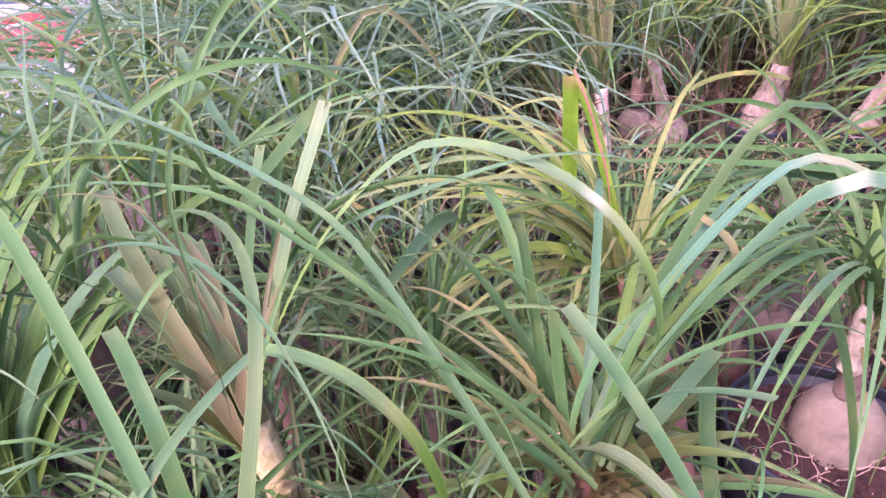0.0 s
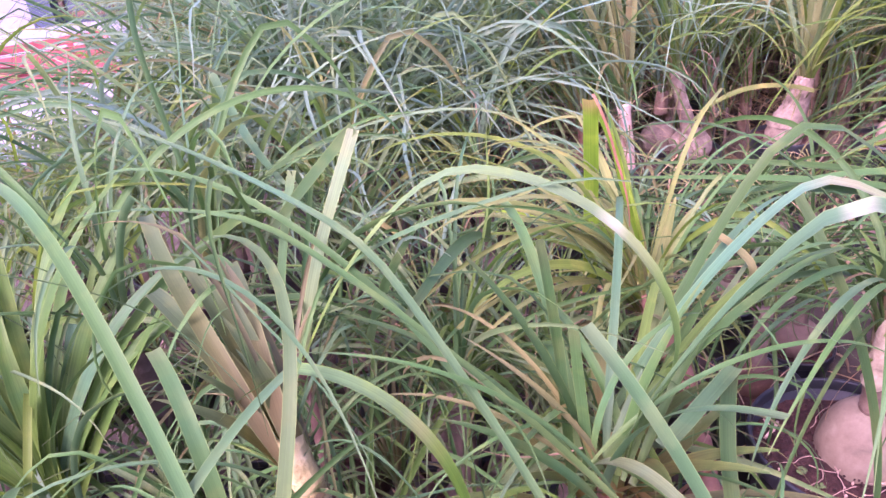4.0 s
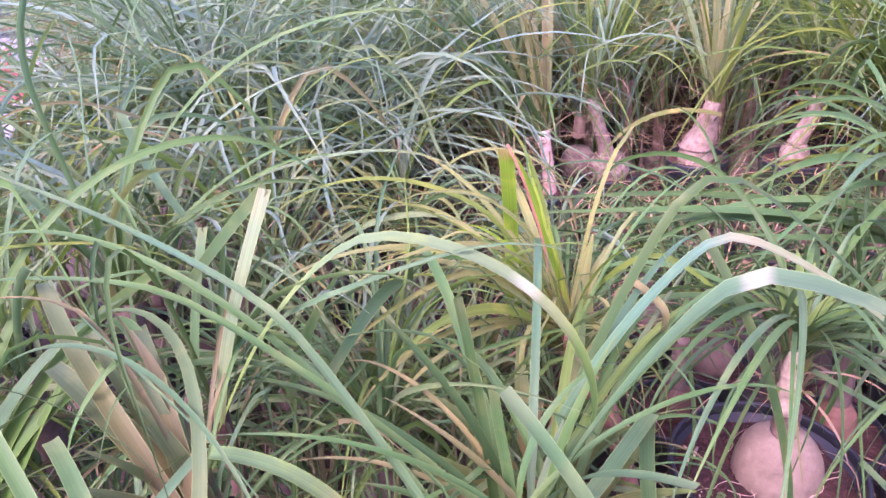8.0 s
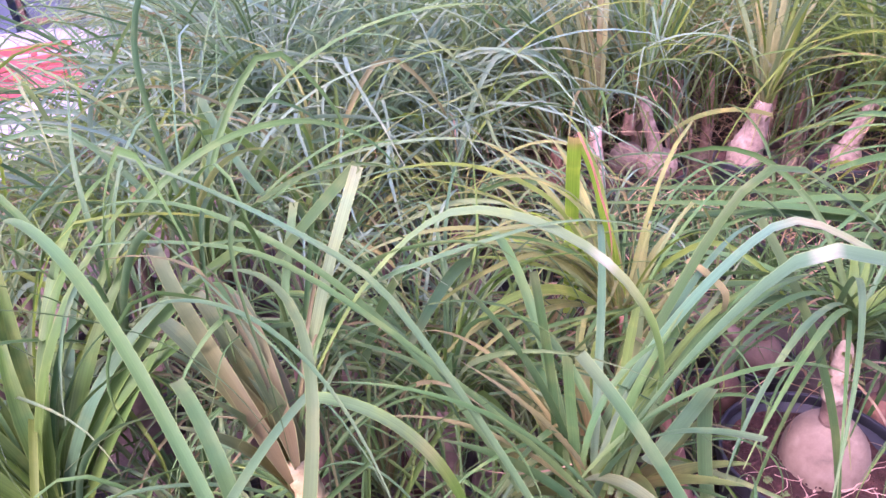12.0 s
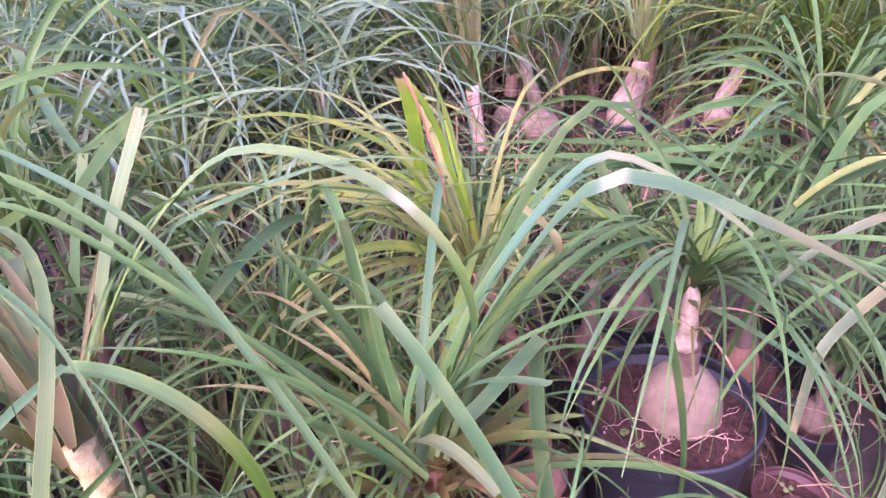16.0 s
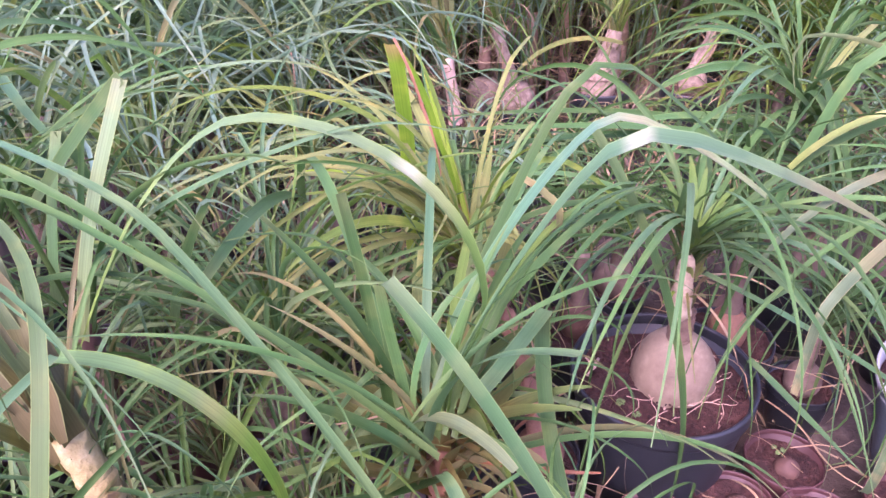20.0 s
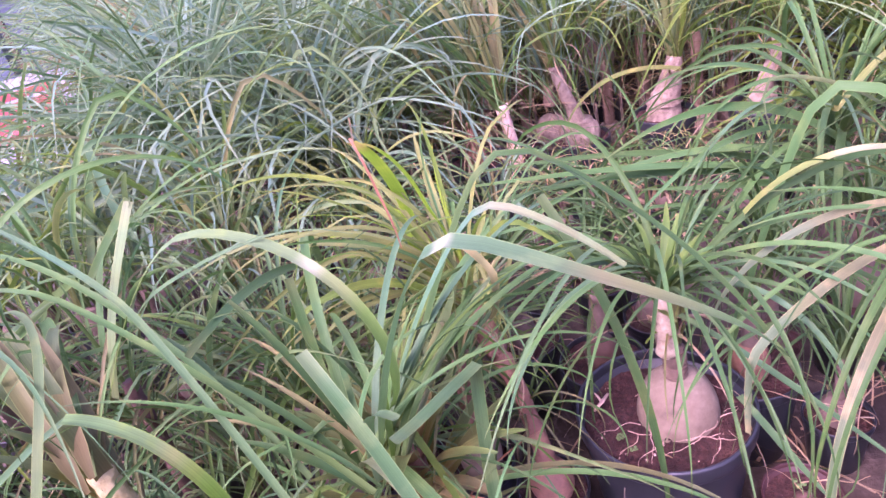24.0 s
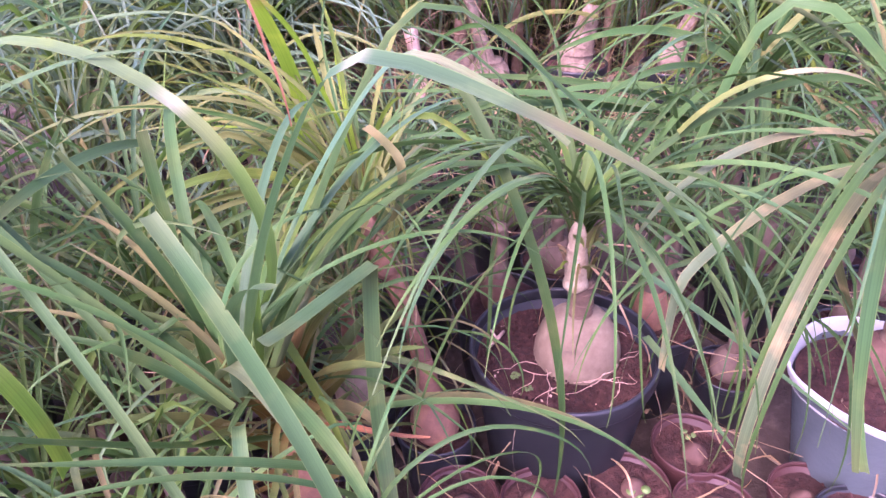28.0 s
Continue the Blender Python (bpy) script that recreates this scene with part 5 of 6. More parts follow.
blade(NEAR["C"], 0.129, 0.468, 0.386, 309.5, -1.5, 26.7, 80.1, 38.2, 0.272, 0.0130, "g", 0, 0.3, foot=0.6)
blade(NEAR["C"], 0.151, 0.489, 0.270, 228.3, 1.2, 35.7, -22.7, 6.0, 0.430, 0.0120, "d", 0, 0.2, foot=0.8)
blade(NEAR["C"], 0.156, 0.509, 0.241, 164.5, 5.8, -22.1, -6.4, 5.6, 0.400, 0.0125, "g", 0, 0.2, foot=0.8)
blade(NEAR["F"], 0.237, 0.297, 0.313, 137.5, -6.2, 78.8, 52.0, -5.0, 0.322, 0.0133, "b", 0, 1)
blade(NEAR["C"], 0.111, 0.469, 0.382, 104.9, -2.9, 68.9, 88.0, 57.4, 0.488, 0.0113, "g", 0, 0.9, foot=0.55)
blade(NEAR["C"], 0.123, 0.451, 0.387, 106.6, -3.7, 56.7, 73.9, 31.6, 0.190, 0.0133, "g", foot=0.55)
blade(NEAR["C"], 0.131, 0.454, 0.390, 78.1, 5.4, 57.5, 67.4, 26.5, 0.416, 0.0089, "b", 0, 0.8, foot=0.55)
blade(NEAR["C"], 0.135, 0.450, 0.385, 54.8, 6.2, 49.3, 62.4, 20.8, 0.508, 0.0091, "g", foot=0.55)
blade(NEAR["C"], 0.128, 0.453, 0.387, 48.7, 3.3, 52.5, 67.9, 23.8, 0.507, 0.0084, "b", foot=0.55)
blade(NEAR["C"], 0.122, 0.450, 0.384, 32.2, 6.9, 49.3, 55.1, 8.6, 0.374, 0.0104, "g", 0, 0.5, foot=0.55)
blade(NEAR["C"], 0.130, 0.451, 0.384, 40.4, -0.4, 52.9, 73.4, 25.3, 0.442, 0.0075, "m", foot=0.55)
blade(NEAR["F"], 0.253, 0.385, 0.279, 96.7, -21.5, 43.7, -1.9, -30.5, 0.218, 0.0147, "d", 0, 1)
blade(NEAR["F"], 0.254, 0.508, 0.456, 230.2, -3.3, 0.2, 2.0, -4.0, 0.129, 0.0148, "b", 0, 1)
blade(NEAR["C"], 0.117, 0.452, 0.389, 304.3, 2.1, 59.6, 63.5, 22.4, 0.143, 0.0146, "p", 0, 0.5, foot=0.55)
blade(NEAR["F"], 0.148, 0.510, 0.246, 353.7, -1.7, 32.3, 83.6, 16.0, 0.486, 0.0078, "g", 10, 0)
blade(NEAR["C"], 0.116, 0.448, 0.397, 12.0, 3.9, 55.4, 86.1, 39.5, 0.405, 0.0053, "g", 10, 0, foot=0.55)
blade(NEAR["C"], 0.135, 0.451, 0.385, 159.4, -4.1, 61.7, 38.6, 3.4, 0.186, 0.0080, "k", foot=0.55)
blade(NEAR["C"], 0.126, 0.441, 0.376, 165.5, -4.7, 51.5, 60.4, 22.6, 0.257, 0.0053, "k", -10, 0, foot=0.55)
blade(NEAR["C"], 0.124, 0.454, 0.388, 135.8, 2.4, 62.3, 77.8, 35.4, 0.307, 0.0056, "k", foot=0.55)
blade(NEAR["C"], 0.122, 0.432, 0.370, 169.7, -4.0, 52.4, 44.2, 7.9, 0.168, 0.0111, "d", -10, 0, foot=0.55)
blade(NEAR["C"], 0.137, 0.424, 0.385, 188.3, 0.5, 64.3, 37.9, 19.5, 0.326, 0.0058, "g", -20, 0, foot=0.55)
blade(NEAR["C"], 0.116, 0.325, 0.365, 138.8, 9.0, 56.8, 46.3, -20.1, 0.778, 0.0078, "b", 0, 0.6, 0.44, 29)
blade(NEAR["C"], 0.136, 0.406, 0.398, 160.8, -7.1, 45.2, 27.3, 27.7, 0.815, 0.0078, "g", 0, 0, 0.48, 24)
blade(NEAR["C"], 0.059, 0.445, 0.390, 152.5, 4.8, 61.0, 72.2, 30.8, 0.727, 0.0070, "g", -20, 0)
blade(NEAR["Y"], 0.225, 0.799, 0.341, 103.3, -7.3, 57.4, 51.5, 13.9, 0.379, 0.0136, "y")
blade(NEAR["Y"], 0.238, 0.803, 0.344, 192.0, 0.4, 64.0, 73.3, 23.7, 0.478, 0.0090, "y", -30, 0)
blade(NEAR["Y"], 0.220, 0.766, 0.335, 211.3, 9.2, 63.2, 48.1, 47.8, 0.320, 0.0164, "l", -30, 0)
blade(NEAR["Y"], 0.221, 0.796, 0.335, 130.6, -3.2, 50.8, 65.6, 29.1, 0.450, 0.0098, "y", -10, 0)
blade(NEAR["Y"], 0.233, 0.798, 0.338, 180.0, -1.5, 61.1, 58.8, 15.6, 0.322, 0.0098, "y", -30, 0)
blade(NEAR["Y"], 0.237, 0.781, 0.318, 195.1, -2.9, 43.0, 60.8, 1.3, 0.183, 0.0074, "y", -20, 0)
blade(NEAR["Y"], 0.227, 0.798, 0.339, 116.7, -1.8, 58.1, 64.0, 22.1, 0.294, 0.0106, "y")
blade(NEAR["H"], -0.086, 0.288, 0.227, 48.3, 107.0, 118.4, 91.1, 45.1, 0.596, 0.0115, "I", 0, 0.4)
blade(NEAR["G"], -0.471, 0.568, 0.369, 343.9, -47.6, 65.7, 71.8, 36.5, 0.673, 0.0068, "b")
blade(NEAR["F"], 0.014, 0.369, 0.383, 169.4, 7.5, 91.4, 33.5, 51.3, 0.242, 0.0160, "M", 0, 0.8)
blade(NEAR["F"], -0.116, 0.406, 0.553, 251.4, -0.2, 7.6, 56.1, 28.0, 0.363, 0.0077, "b", -10, 0.7)
blade(NEAR["W"], -0.144, 0.506, 0.488, 54.2, 8.8, 71.0, 25.5, -1.5, 0.219, 0.0130, "x", 10, 1)
blade(NEAR["W"], -0.084, 0.602, 0.675, 183.4, 1.0, -40.9, 14.6, -8.5, 0.142, 0.0127, "d", -50, 0.7)
blade(NEAR["W"], -0.183, 0.565, 0.485, 78.8, 5.2, 68.3, 26.6, -0.7, 0.160, 0.0099, "g", 0, 1)
blade(NEAR["W"], -0.168, 0.655, 0.615, 326.3, -0.4, -53.7, 41.8, 9.2, 0.081, 0.0093, "d", 0, 0.8)
blade(NEAR["L"], -0.155, 0.440, 0.440, 150.9, -3.8, 58.5, 33.2, 0.9, 0.187, 0.0256, "s", 0, 0.6, foot=0.35)
blade(NEAR["L"], -0.158, 0.453, 0.439, 136.3, 0.0, 62.7, 31.3, 2.2, 0.188, 0.0220, "s", 0, 0.6, foot=0.35)
blade(NEAR["L"], -0.142, 0.416, 0.463, 117.3, -1.1, 59.4, 68.8, 28.1, 0.263, 0.0166, "s", 0, 0.6, foot=0.35)
blade(NEAR["L"], -0.147, 0.406, 0.453, 136.5, -15.6, 49.2, 35.0, -2.2, 0.286, 0.0157, "s", 0, 0.9, foot=0.35)
blade(NEAR["L"], -0.146, 0.423, 0.458, 113.9, 30.6, 51.9, 65.5, 21.8, 0.304, 0.0170, "g", 0, 0.7, foot=0.35)
blade(NEAR["H"], -0.150, 0.308, 0.467, 122.9, 9.8, 81.0, 47.8, 27.5, 0.170, 0.0125, "g", 0, 0.9)
blade(NEAR["H"], -0.129, 0.256, 0.472, 132.0, 10.5, 67.4, 69.9, 25.5, 0.508, 0.0100, "g", 0, 1)
blade(NEAR["H"], -0.426, 0.541, 0.658, 154.7, 1.0, -53.3, 31.5, 1.0, 0.220, 0.0134, "d")
blade(NEAR["B"], -0.373, 0.863, 0.424, 98.6, 12.9, 41.6, 27.2, -11.5, 0.342, 0.0141, "d", 0, 1)
blade(NEAR["B"], -0.439, 1.143, 0.604, 299.5, 8.5, -14.2, 2.3, -8.4, 0.375, 0.0144, "b", 0, 0.5)
blade(NEAR["B"], -0.377, 0.822, 0.418, 331.3, -10.0, 82.5, 58.7, 63.6, 0.460, 0.0086, "y", -40, 0)
blade(NEAR["O"], -0.418, 0.620, 0.497, 33.5, 0.3, 65.4, 91.8, 77.0, 0.629, 0.0083, "g", 50, 0)
blade(NEAR["R"], 0.817, 0.617, 0.440, 221.7, -1.9, 49.2, 106.9, 57.3, 0.536, 0.0075, "d")
blade(NEAR["R"], 0.824, 0.610, 0.439, 223.6, -6.6, 46.0, 115.4, 60.7, 0.597, 0.0059, "d")
blade(NEAR["R"], 0.918, 0.614, 0.401, 154.9, 0.3, 51.3, 37.2, -19.3, 0.953, 0.0126, "g", -50, 0, 0.33, 114)
blade(NEAR["K"], 0.352, 0.680, 0.551, 308.7, -1.4, -47.0, 61.9, -11.1, 0.580, 0.0120, "d", 20, 0)
blade(NEAR["P"], 0.471, 0.693, 0.408, 243.4, -4.1, 57.2, 70.9, 27.4, 0.527, 0.0067, "b")
blade(NEAR["P"], 0.480, 0.695, 0.412, 261.1, 5.5, 61.8, 107.0, 62.1, 0.469, 0.0047, "g")
blade(NEAR["P"], 0.503, 0.741, 0.395, 292.6, 9.0, 14.3, 57.2, -24.5, 0.180, 0.0069, "b", 10, 0)
blade(NEAR["P"], 0.491, 0.683, 0.404, 223.1, 0.6, 50.5, 92.5, 46.0, 0.403, 0.0082, "b")
blade(NEAR["P"], 0.492, 0.677, 0.398, 228.8, -2.6, 50.2, 70.1, 25.1, 0.401, 0.0083, "g")
blade(NEAR["P"], 0.485, 0.687, 0.404, 211.7, 2.7, 54.5, 84.3, 44.7, 0.339, 0.0081, "g", -10, 0)
blade(NEAR["G"], -0.460, 0.500, 0.307, 119.4, 5.3, 63.5, 62.2, 20.6, 0.542, 0.0137, "n")
blade(NEAR["G"], -0.460, 0.501, 0.308, 121.6, 0.9, 59.8, 64.9, 25.6, 0.379, 0.0116, "n")
blade(NEAR["G"], -0.454, 0.506, 0.304, 88.2, -0.9, 83.9, 63.7, 45.2, 0.545, 0.0134, "n")
blade(NEAR["G"], -0.448, 0.508, 0.303, 74.8, 1.5, 81.4, 56.1, 44.6, 0.315, 0.0119, "n", 10, 0)
blade(NEAR["G"], -0.441, 0.501, 0.290, 30.0, 0.5, 61.9, 16.7, -1.6, 0.290, 0.0150, "n", 30, 0)
blade(NEAR["G"], -0.444, 0.507, 0.299, 105.7, 8.9, 53.8, 56.4, 16.3, 0.382, 0.0138, "b")
blade(NEAR["G"], -0.441, 0.501, 0.291, 64.4, 2.5, 65.4, 20.6, -3.6, 0.241, 0.0112, "n", 10, 0)
blade(NEAR["G"], -0.458, 0.480, 0.287, 109.6, -19.8, 62.3, 85.7, 17.2, 0.263, 0.0115, "n")
blade(NEAR["G"], -0.430, 0.492, 0.277, 344.6, -3.9, 85.0, 60.9, 34.9, 0.373, 0.0071, "b", -50, 0)
blade(NEAR["G"], -0.453, 0.485, 0.288, 141.1, -18.1, 58.5, 60.4, 21.3, 0.190, 0.0148, "b", 0, 1)
blade(NEAR["G"], -0.457, 0.487, 0.292, 294.5, 8.0, 83.5, 64.5, 42.2, 0.205, 0.0140, "b", 0, 1)
blade(NEAR["C"], 0.033, 0.821, 0.425, 261.7, -11.7, 37.8, 21.7, 27.0, 0.362, 0.0148, "d", -30, 0.5, foot=0.55)
blade(NEAR["M"], -0.119, 0.654, 0.387, 4.5, 0.7, 73.6, 18.6, 4.3, 0.194, 0.0135, "d", 50, 0)
blade(NEAR["F"], 0.231, 0.358, 0.362, 196.6, -8.4, 42.1, 51.0, -27.6, 0.253, 0.0083, "d", -10, 0)
blade(NEAR["F"], 0.238, 0.342, 0.350, 194.3, -3.4, 51.4, 60.2, 1.3, 0.260, 0.0059, "d", -10, 0)
blade(NEAR["F"], 0.155, 0.325, 0.357, 101.8, 2.7, 58.7, 72.2, 31.2, 0.100, 0.0118, "b", 0, 0.9)
blade(NEAR["C"], 0.155, 0.447, 0.373, 48.7, 4.7, 53.8, 48.4, 10.2, 0.329, 0.0074, "p")
blade(NEAR["Z1"], 0.254, 0.620, 0.538, 306.9, -0.4, -7.1, 56.1, 17.5, 0.138, 0.0091, "k", 10, 1, 0.39, 55)
blade(NEAR["Z2"], 0.155, 0.499, 0.417, 316.2, 1.2, -44.4, 36.3, 4.8, 0.200, 0.0085, "l")
blade(NEAR["R"], 0.816, 0.617, 0.438, 171.9, -2.5, 47.0, 53.6, -2.1, 0.237, 0.0059, "g", -40, 0)
blade(NEAR["R"], 0.817, 0.614, 0.437, 182.6, -3.4, 42.8, 57.5, -0.1, 0.280, 0.0060, "g", -30, 0)
blade(NEAR["R"], 0.799, 0.629, 0.436, 22.7, -0.1, 56.7, 69.0, 24.6, 0.123, 0.0074, "y")
blade(NEAR["Z3"], 0.832, 0.976, 0.453, 34.3, 3.9, 28.2, 25.2, 3.6, 0.214, 0.0125, "y", 0, 0.8)
blade(NEAR["Z4"], 0.779, 0.568, 0.426, 68.8, -4.3, -91.2, 70.7, 22.7, 0.290, 0.0086, "g", 0, 1)
blade(NEAR["R"], 0.786, 0.637, 0.431, 242.9, 5.5, 48.0, 68.7, 16.8, 0.325, 0.0086, "d")
blade(NEAR["Z5"], 0.506, 0.670, 0.350, 300.7, 3.8, 0.4, 21.5, -5.9, 0.335, 0.0083, "b", 10, 0)
blade(NEAR["Z6"], 0.893, 0.848, 0.269, 225.5, -3.7, -16.3, 52.0, 16.5, 0.363, 0.0089, "d")
blade(NEAR["Z7"], 0.568, 0.630, 0.232, 288.7, 5.2, -9.4, 15.2, -9.2, 0.176, 0.0106, "b")
blade(NEAR["S"], 0.938, 1.038, 0.286, 202.3, 7.9, 55.3, 50.2, 19.4, 0.624, 0.0176, "g", -50, 0)
blade(NEAR["S"], 0.915, 1.068, 0.282, 187.1, -4.0, 41.2, 66.4, -6.7, 0.537, 0.0152, "g", -30, 0)
blade(NEAR["S"], 0.911, 1.070, 0.282, 184.6, -2.8, 29.1, 40.4, -11.5, 0.731, 0.0145, "d", -30, 0)
blade(NEAR["S"], 0.904, 1.069, 0.274, 188.7, -3.7, 28.4, 45.9, -22.9, 0.767, 0.0139, "g", -30, 0)
blade(NEAR["S"], 0.905, 1.065, 0.265, 184.9, -2.1, 26.1, 33.0, 3.6, 0.718, 0.0167, "d", -30, 0)
blade(NEAR["S"], 0.913, 1.061, 0.269, 197.7, -4.3, 24.4, 32.0, -26.1, 0.442, 0.0154, "g", -30, 0)
blade(NEAR["W"], -0.280, 0.576, 0.455, 347.4, 2.1, 49.8, 73.8, 14.8, 0.289, 0.0073, "d", 20, 0)
blade(NEAR["C"], 0.119, 0.444, 0.379, 158.8, -3.0, 56.7, 58.4, 19.7, 0.355, 0.0085, "d", foot=0.55)
blade(NEAR["C"], 0.158, 0.450, 0.379, 112.4, 6.9, 59.1, 82.0, 38.4, 0.326, 0.0097, "g", foot=0.55)
blade(NEAR["C"], 0.142, 0.448, 0.384, 69.0, 6.4, 53.0, 68.1, 26.0, 0.339, 0.0096, "m", foot=0.55)
blade(NEAR["C"], 0.146, 0.445, 0.381, 53.7, 5.7, 53.7, 61.4, 24.4, 0.317, 0.0089, "g", foot=0.55)
blade(NEAR["C"], 0.155, 0.443, 0.379, 47.0, -2.1, 64.3, 75.2, 33.8, 0.329, 0.0080, "d", foot=0.55)
blade(NEAR["C"], 0.122, 0.458, 0.393, 36.6, -6.9, 93.8, 76.9, 51.3, 0.211, 0.0068, "g", 10, 0, foot=0.55)
blade(NEAR["FY"], 0.791, 1.677, 0.322, 179.4, -0.2, 21.1, 61.9, 37.3, 0.378, 0.0146, "y", -30, 0)
blade(NEAR["KN"], -0.646, 1.555, 0.464, 12.7, 2.2, 10.9, 32.1, 6.4, 0.440, 0.0062, "k", 40, 0, 0.72, 83)
blade(NEAR["V"], -0.742, 1.494, 0.545, 7.6, 1.2, 12.4, 42.5, -1.3, 0.388, 0.0184, "d", 40, 0)
blade(NEAR["C"], 0.126, 0.468, 0.404, 169.4, -5.1, -31.0, -11.6, -30.8, 0.118, 0.0022, "w", -10, 0)

# ---- small things on the soil ----
lr = random.Random(5)


def soil_bits(name, cx, cy, z, radius, count, label, category, mat, size):
    """Crumbs strewn over a pot's soil."""
    bmx = bmesh.new()
    for k in range(count):
        a, q = lr.uniform(0, 6.283), radius * math.sqrt(lr.random())
        s = size * lr.uniform(0.5, 1.5)
        r = bmesh.ops.create_icosphere(bmx, subdivisions=1, radius=s)
        bmesh.ops.transform(bmx, matrix=pose(cx + q * math.cos(a), cy + q * math.sin(a), z + s * 0.3, lr.uniform(0, 90), lr.uniform(0, 90), lr.uniform(0, 360)) @ Matrix.Diagonal((1, lr.uniform(0.5, 1), lr.uniform(0.4, 0.8), 1)), verts=r["verts"])
    ob = part(name, bmx, mat, None, smooth=False)
    return tagged(ob, label, category, kind="stuff")


soil_bits("soil_crumbs", 0.482, 0.684, 0.155, 0.112, 230, "red-brown crumbs of potting soil", "soil", SOIL, 0.0032)
soil_bits("wood_chips", 0.482, 0.684, 0.156, 0.106, 26, "pale chips strewn over the soil", "chips", ROOT, 0.0018)
soil_bits("soil_crumbs", 0.862, 0.578, 0.178, 0.09, 120, "red-brown crumbs of soil in the sack", "soil", SOIL, 0.0034)

# rootlets over the rim of soil round the caudex
roots = thing("rootlets", 0.482, 0.684, 0.157, "thin pale rootlets tangled over the potting soil", "roots")
for k in range(16):
    a = lr.uniform(-2.9, 0.6) if k < 13 else lr.uniform(0, 6.28)
    q = lr.uniform(0.05, 0.085)
    x, y, d = 0.015 + q * math.cos(a), 0.01 + q * math.sin(a), a + lr.choice((-1, 1)) * lr.uniform(0.8, 2.0)
    pts = []
    for i in range(9):
        pts.append((x, y, 0.003 + 0.006 * abs(noise.noise(Vector((k * 3.1, i * 0.6, 0))))))
        d += lr.uniform(-0.55, 0.55)
        x, y = x + 0.008 * math.cos(d), y + 0.008 * math.sin(d)
        if math.hypot(x, y) > 0.104:
            d += 2.2
            x, y = x * 0.96, y * 0.96
    part("rootlet", tube(pts, [0.0007 * (1 - 0.08 * i) for i in range(9)], 5), ROOT, roots)
twig = thing("dry_twig", 0.399, 0.725, 0.158, "short pale forked twig lying on the soil", "twig")
part("stem", tube([(-0.014, -0.012, 0.003), (0, 0, 0.007), (0.012, 0.016, 0.006)], [0.0022, 0.0032, 0.002], 7), ROOT, twig)
part("fork", tube([(0, 0, 0.007), (-0.004, 0.010, 0.009), (-0.008, 0.016, 0.012)], [0.0022, 0.0018, 0.001], 6), ROOT, twig)


def clover(x, y, z, n, s, seed):
    t = thing("weed_seedling", x, y, z, "tiny round-leaved green weed seedling in the soil", "seedling", "weed seedlings")
    r = random.Random(seed)
    for k in range(n):
        a, q, h = k * 6.283 / n + r.uniform(-0.4, 0.4), s * r.uniform(0.9, 1.6), s * r.uniform(0.8, 1.8)
        part("stalk", tube([(0, 0, 0), (q * 0.5 * math.cos(a), q * 0.5 * math.sin(a), h * 0.7), (q * math.cos(a), q * math.sin(a), h)], [0.0006, 0.0005, 0.0004], 5), CLOVER, t)
        bmx = bmesh.new()
        bmesh.ops.create_circle(bmx, cap_ends=True, radius=s * 0.75, segments=14)
        for v in bmx.verts:
            v.co.z = 0.25 * v.co.x * v.co.x / s
        ex = bmesh.ops.extrude_face_region(bmx, geom=bmx.faces[:])
        bmesh.ops.translate(bmx, verts=[g for g in ex["geom"] if isinstance(g, bmesh.types.BMVert)], vec=(0, 0, 0.0004))
        part("leaflet", bmx, CLOVER, t, m=pose(q * math.cos(a), q * math.sin(a), h, r.uniform(-25, 25), r.uniform(-25, 25), r.uniform(0, 360)))
    return t


clover(0.552, 0.548, Z0 + 0.087, 4, 0.008, 1)
clover(0.412, 0.655, 0.157, 6, 0.0035, 2)
clover(0.425, 0.63, 0.157, 5, 0.003, 3)
clover(0.655, 0.63, Z0 + 0.087, 3, 0.005, 4)

# leaves of the palm behind that hang among the pots
hr = random.Random(64)
for k in range(14):
    blade(NEAR["S"], 0.885 + hr.uniform(-0.02, 0.02), 1.08 + hr.uniform(-0.02, 0.02), 0.34 + hr.uniform(0, 0.03), hr.uniform(215, 275), hr.uniform(-15, 15), hr.uniform(35, 65), hr.uniform(60, 105), hr.uniform(0, 40), hr.uniform(0.42, 0.62), hr.uniform(0.008, 0.012), "dgbg"[k % 4], hr.uniform(-35, 35))
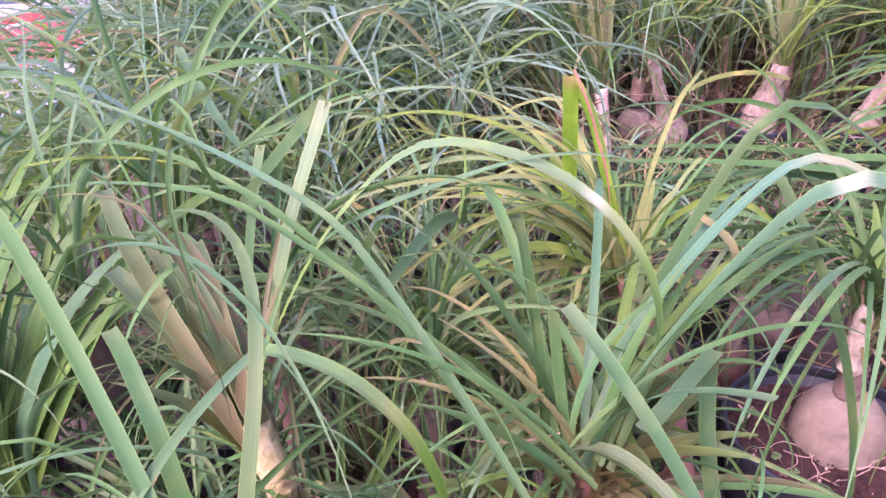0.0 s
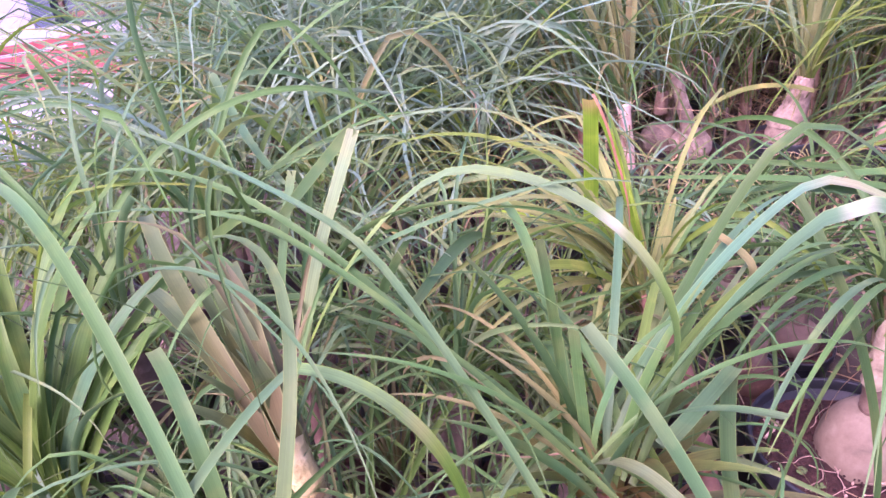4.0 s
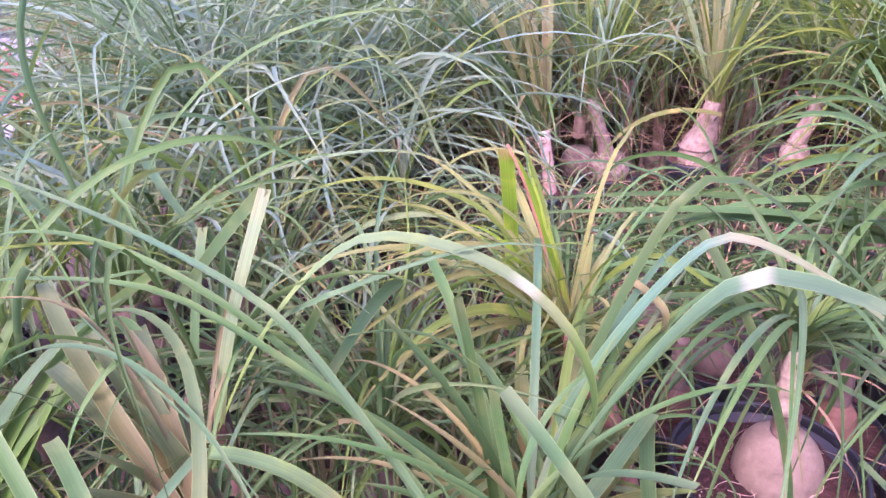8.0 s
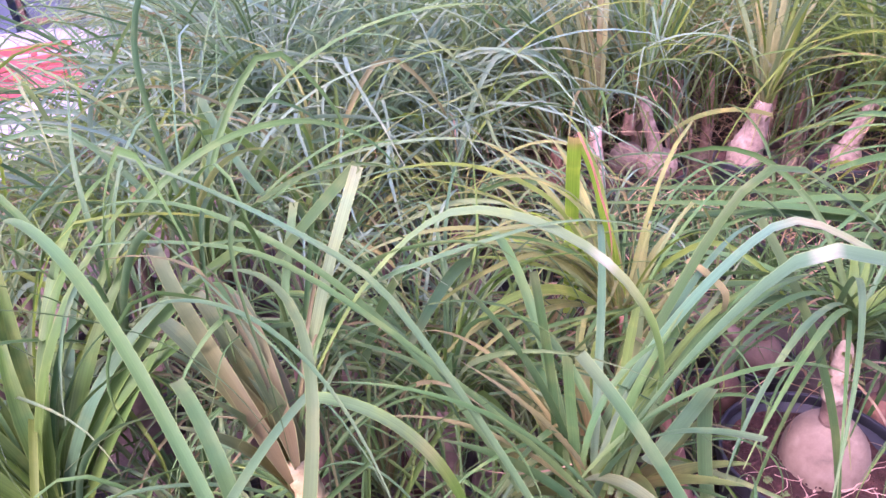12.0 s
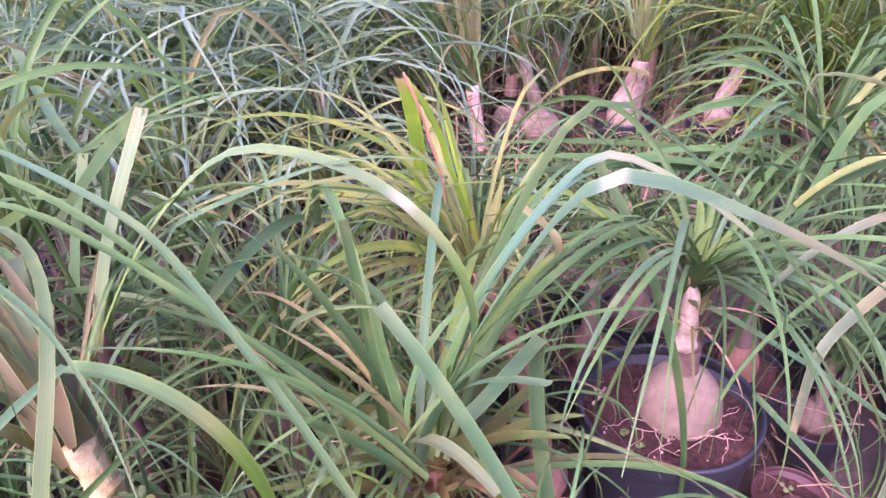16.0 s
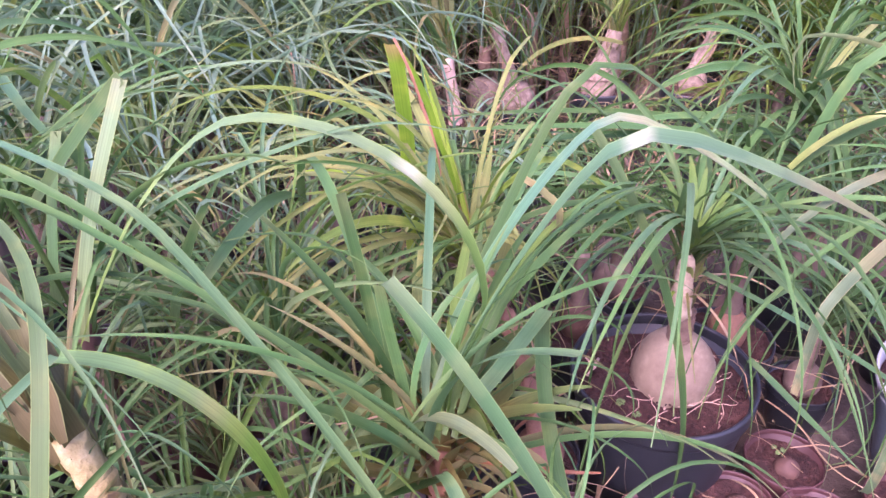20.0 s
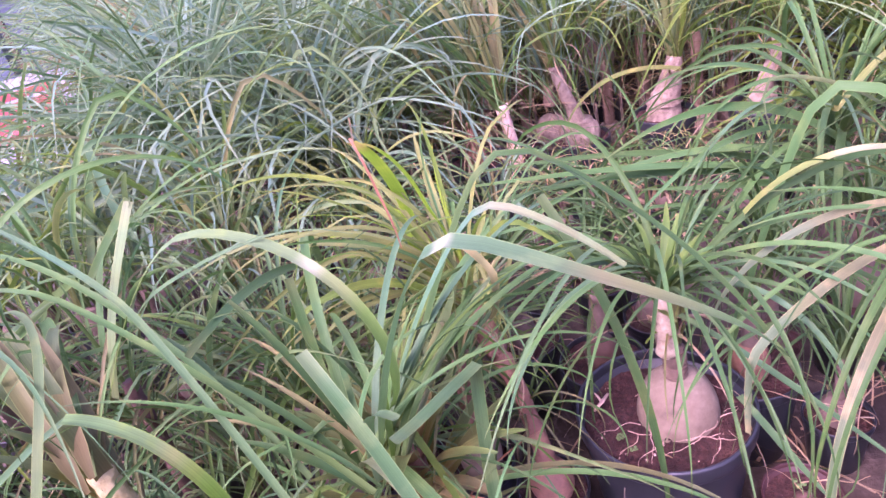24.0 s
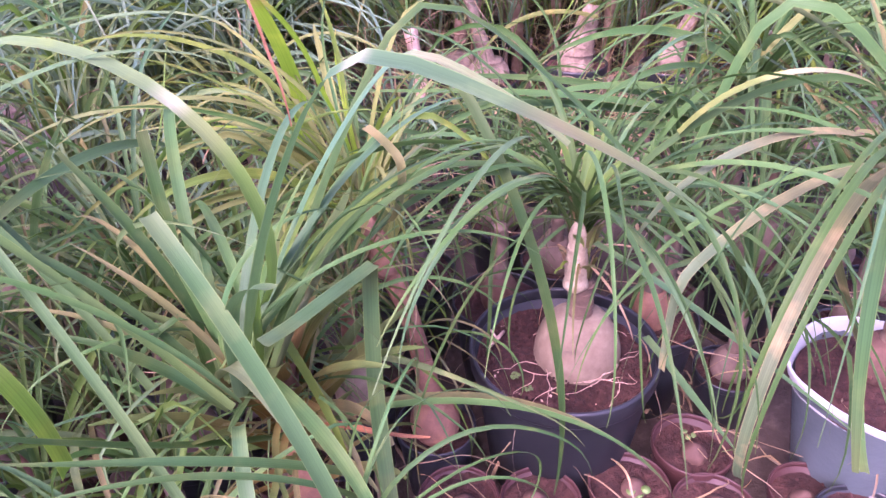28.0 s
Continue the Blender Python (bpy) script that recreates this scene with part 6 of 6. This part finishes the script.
# dry leaves and straw under the plants
pieces = []
for k in range(280):
    x, y = lr.uniform(-0.6, 1.1), lr.uniform(0.3, 1.15)
    v, f, uv = strap(lr.uniform(0, 360), lr.uniform(-70, 70), lr.uniform(-5, 30), lr.uniform(0, 60), lr.uniform(-20, 30), lr.uniform(0.05, 0.22), lr.uniform(0.002, 0.007), lr.uniform(-40, 40), 0.2, 0.5, lr.choice((0, 50)), 8, 0.0, lr.uniform(-100, 100), 0.3, wave=15)
    v = v + np.array([x, y, Z0 + lr.uniform(0.006, 0.05)])
    v[:, 2] = np.maximum(v[:, 2], Z0 + 0.004)
    pieces.append((v, f, uv))
# extra pale straw further back, added to lift the dark floor
for k in range(900):
    x, y = lr.uniform(-0.3, 1.5), lr.uniform(1.25, 2.7)
    v, f, uv = strap(lr.uniform(0, 360), lr.uniform(-70, 70), lr.uniform(-5, 45), lr.uniform(0, 80), lr.uniform(-20, 40), lr.uniform(0.08, 0.32), lr.uniform(0.003, 0.009), lr.uniform(-40, 40), 0.2, 0.5, lr.choice((0, 50)), 8, 0.0, lr.uniform(-100, 100), 0.3, wave=15)
    v = v + np.array([x, y, Z0 + lr.uniform(0.006, 0.10)])
    v[:, 2] = np.maximum(v[:, 2], Z0 + 0.004)
    pieces.append((v, f, uv))
litter = mesh_object("leaf_litter", strap_mesh("leaf_litter", pieces), LEAF["w"])
tagged(litter, "dry brown fallen leaves and straw on the earth", "leaf litter", kind="stuff")

# thin dry strands that hang over the pots
pieces = []
for k in range(60):
    x, y = lr.uniform(0.25, 1.0), lr.uniform(0.42, 0.8)
    v, f, uv = strap(lr.uniform(0, 360), lr.uniform(-90, 90), lr.uniform(0, 50), lr.uniform(40, 110), lr.uniform(-60, 30), lr.uniform(0.08, 0.26), lr.uniform(0.0012, 0.0028), lr.uniform(-40, 40), 0.2, 0.5, lr.choice((0, 60)), 14, 0.0, lr.uniform(-100, 100), 0.3, wave=25)
    v = v + np.array([x, y, Z0 + lr.uniform(0.08, 0.2)])
    v[:, 2] = np.maximum(v[:, 2], Z0 + 0.105)
    pieces.append((v, f, uv))
strands = mesh_object("dry_strands", strap_mesh("dry_strands", pieces), LEAF["w"])
tagged(strands, "thin curled dry leaf strands lying over the pots", "leaf litter", kind="stuff")
for k, (x, y, r) in enumerate(SMALL[:7]):
    soil_bits("soil_crumbs", x, y, Z0 + 0.085, r * 0.85, 40, "dark crumbs of soil in a small pot", "soil", SOIL, 0.0028)
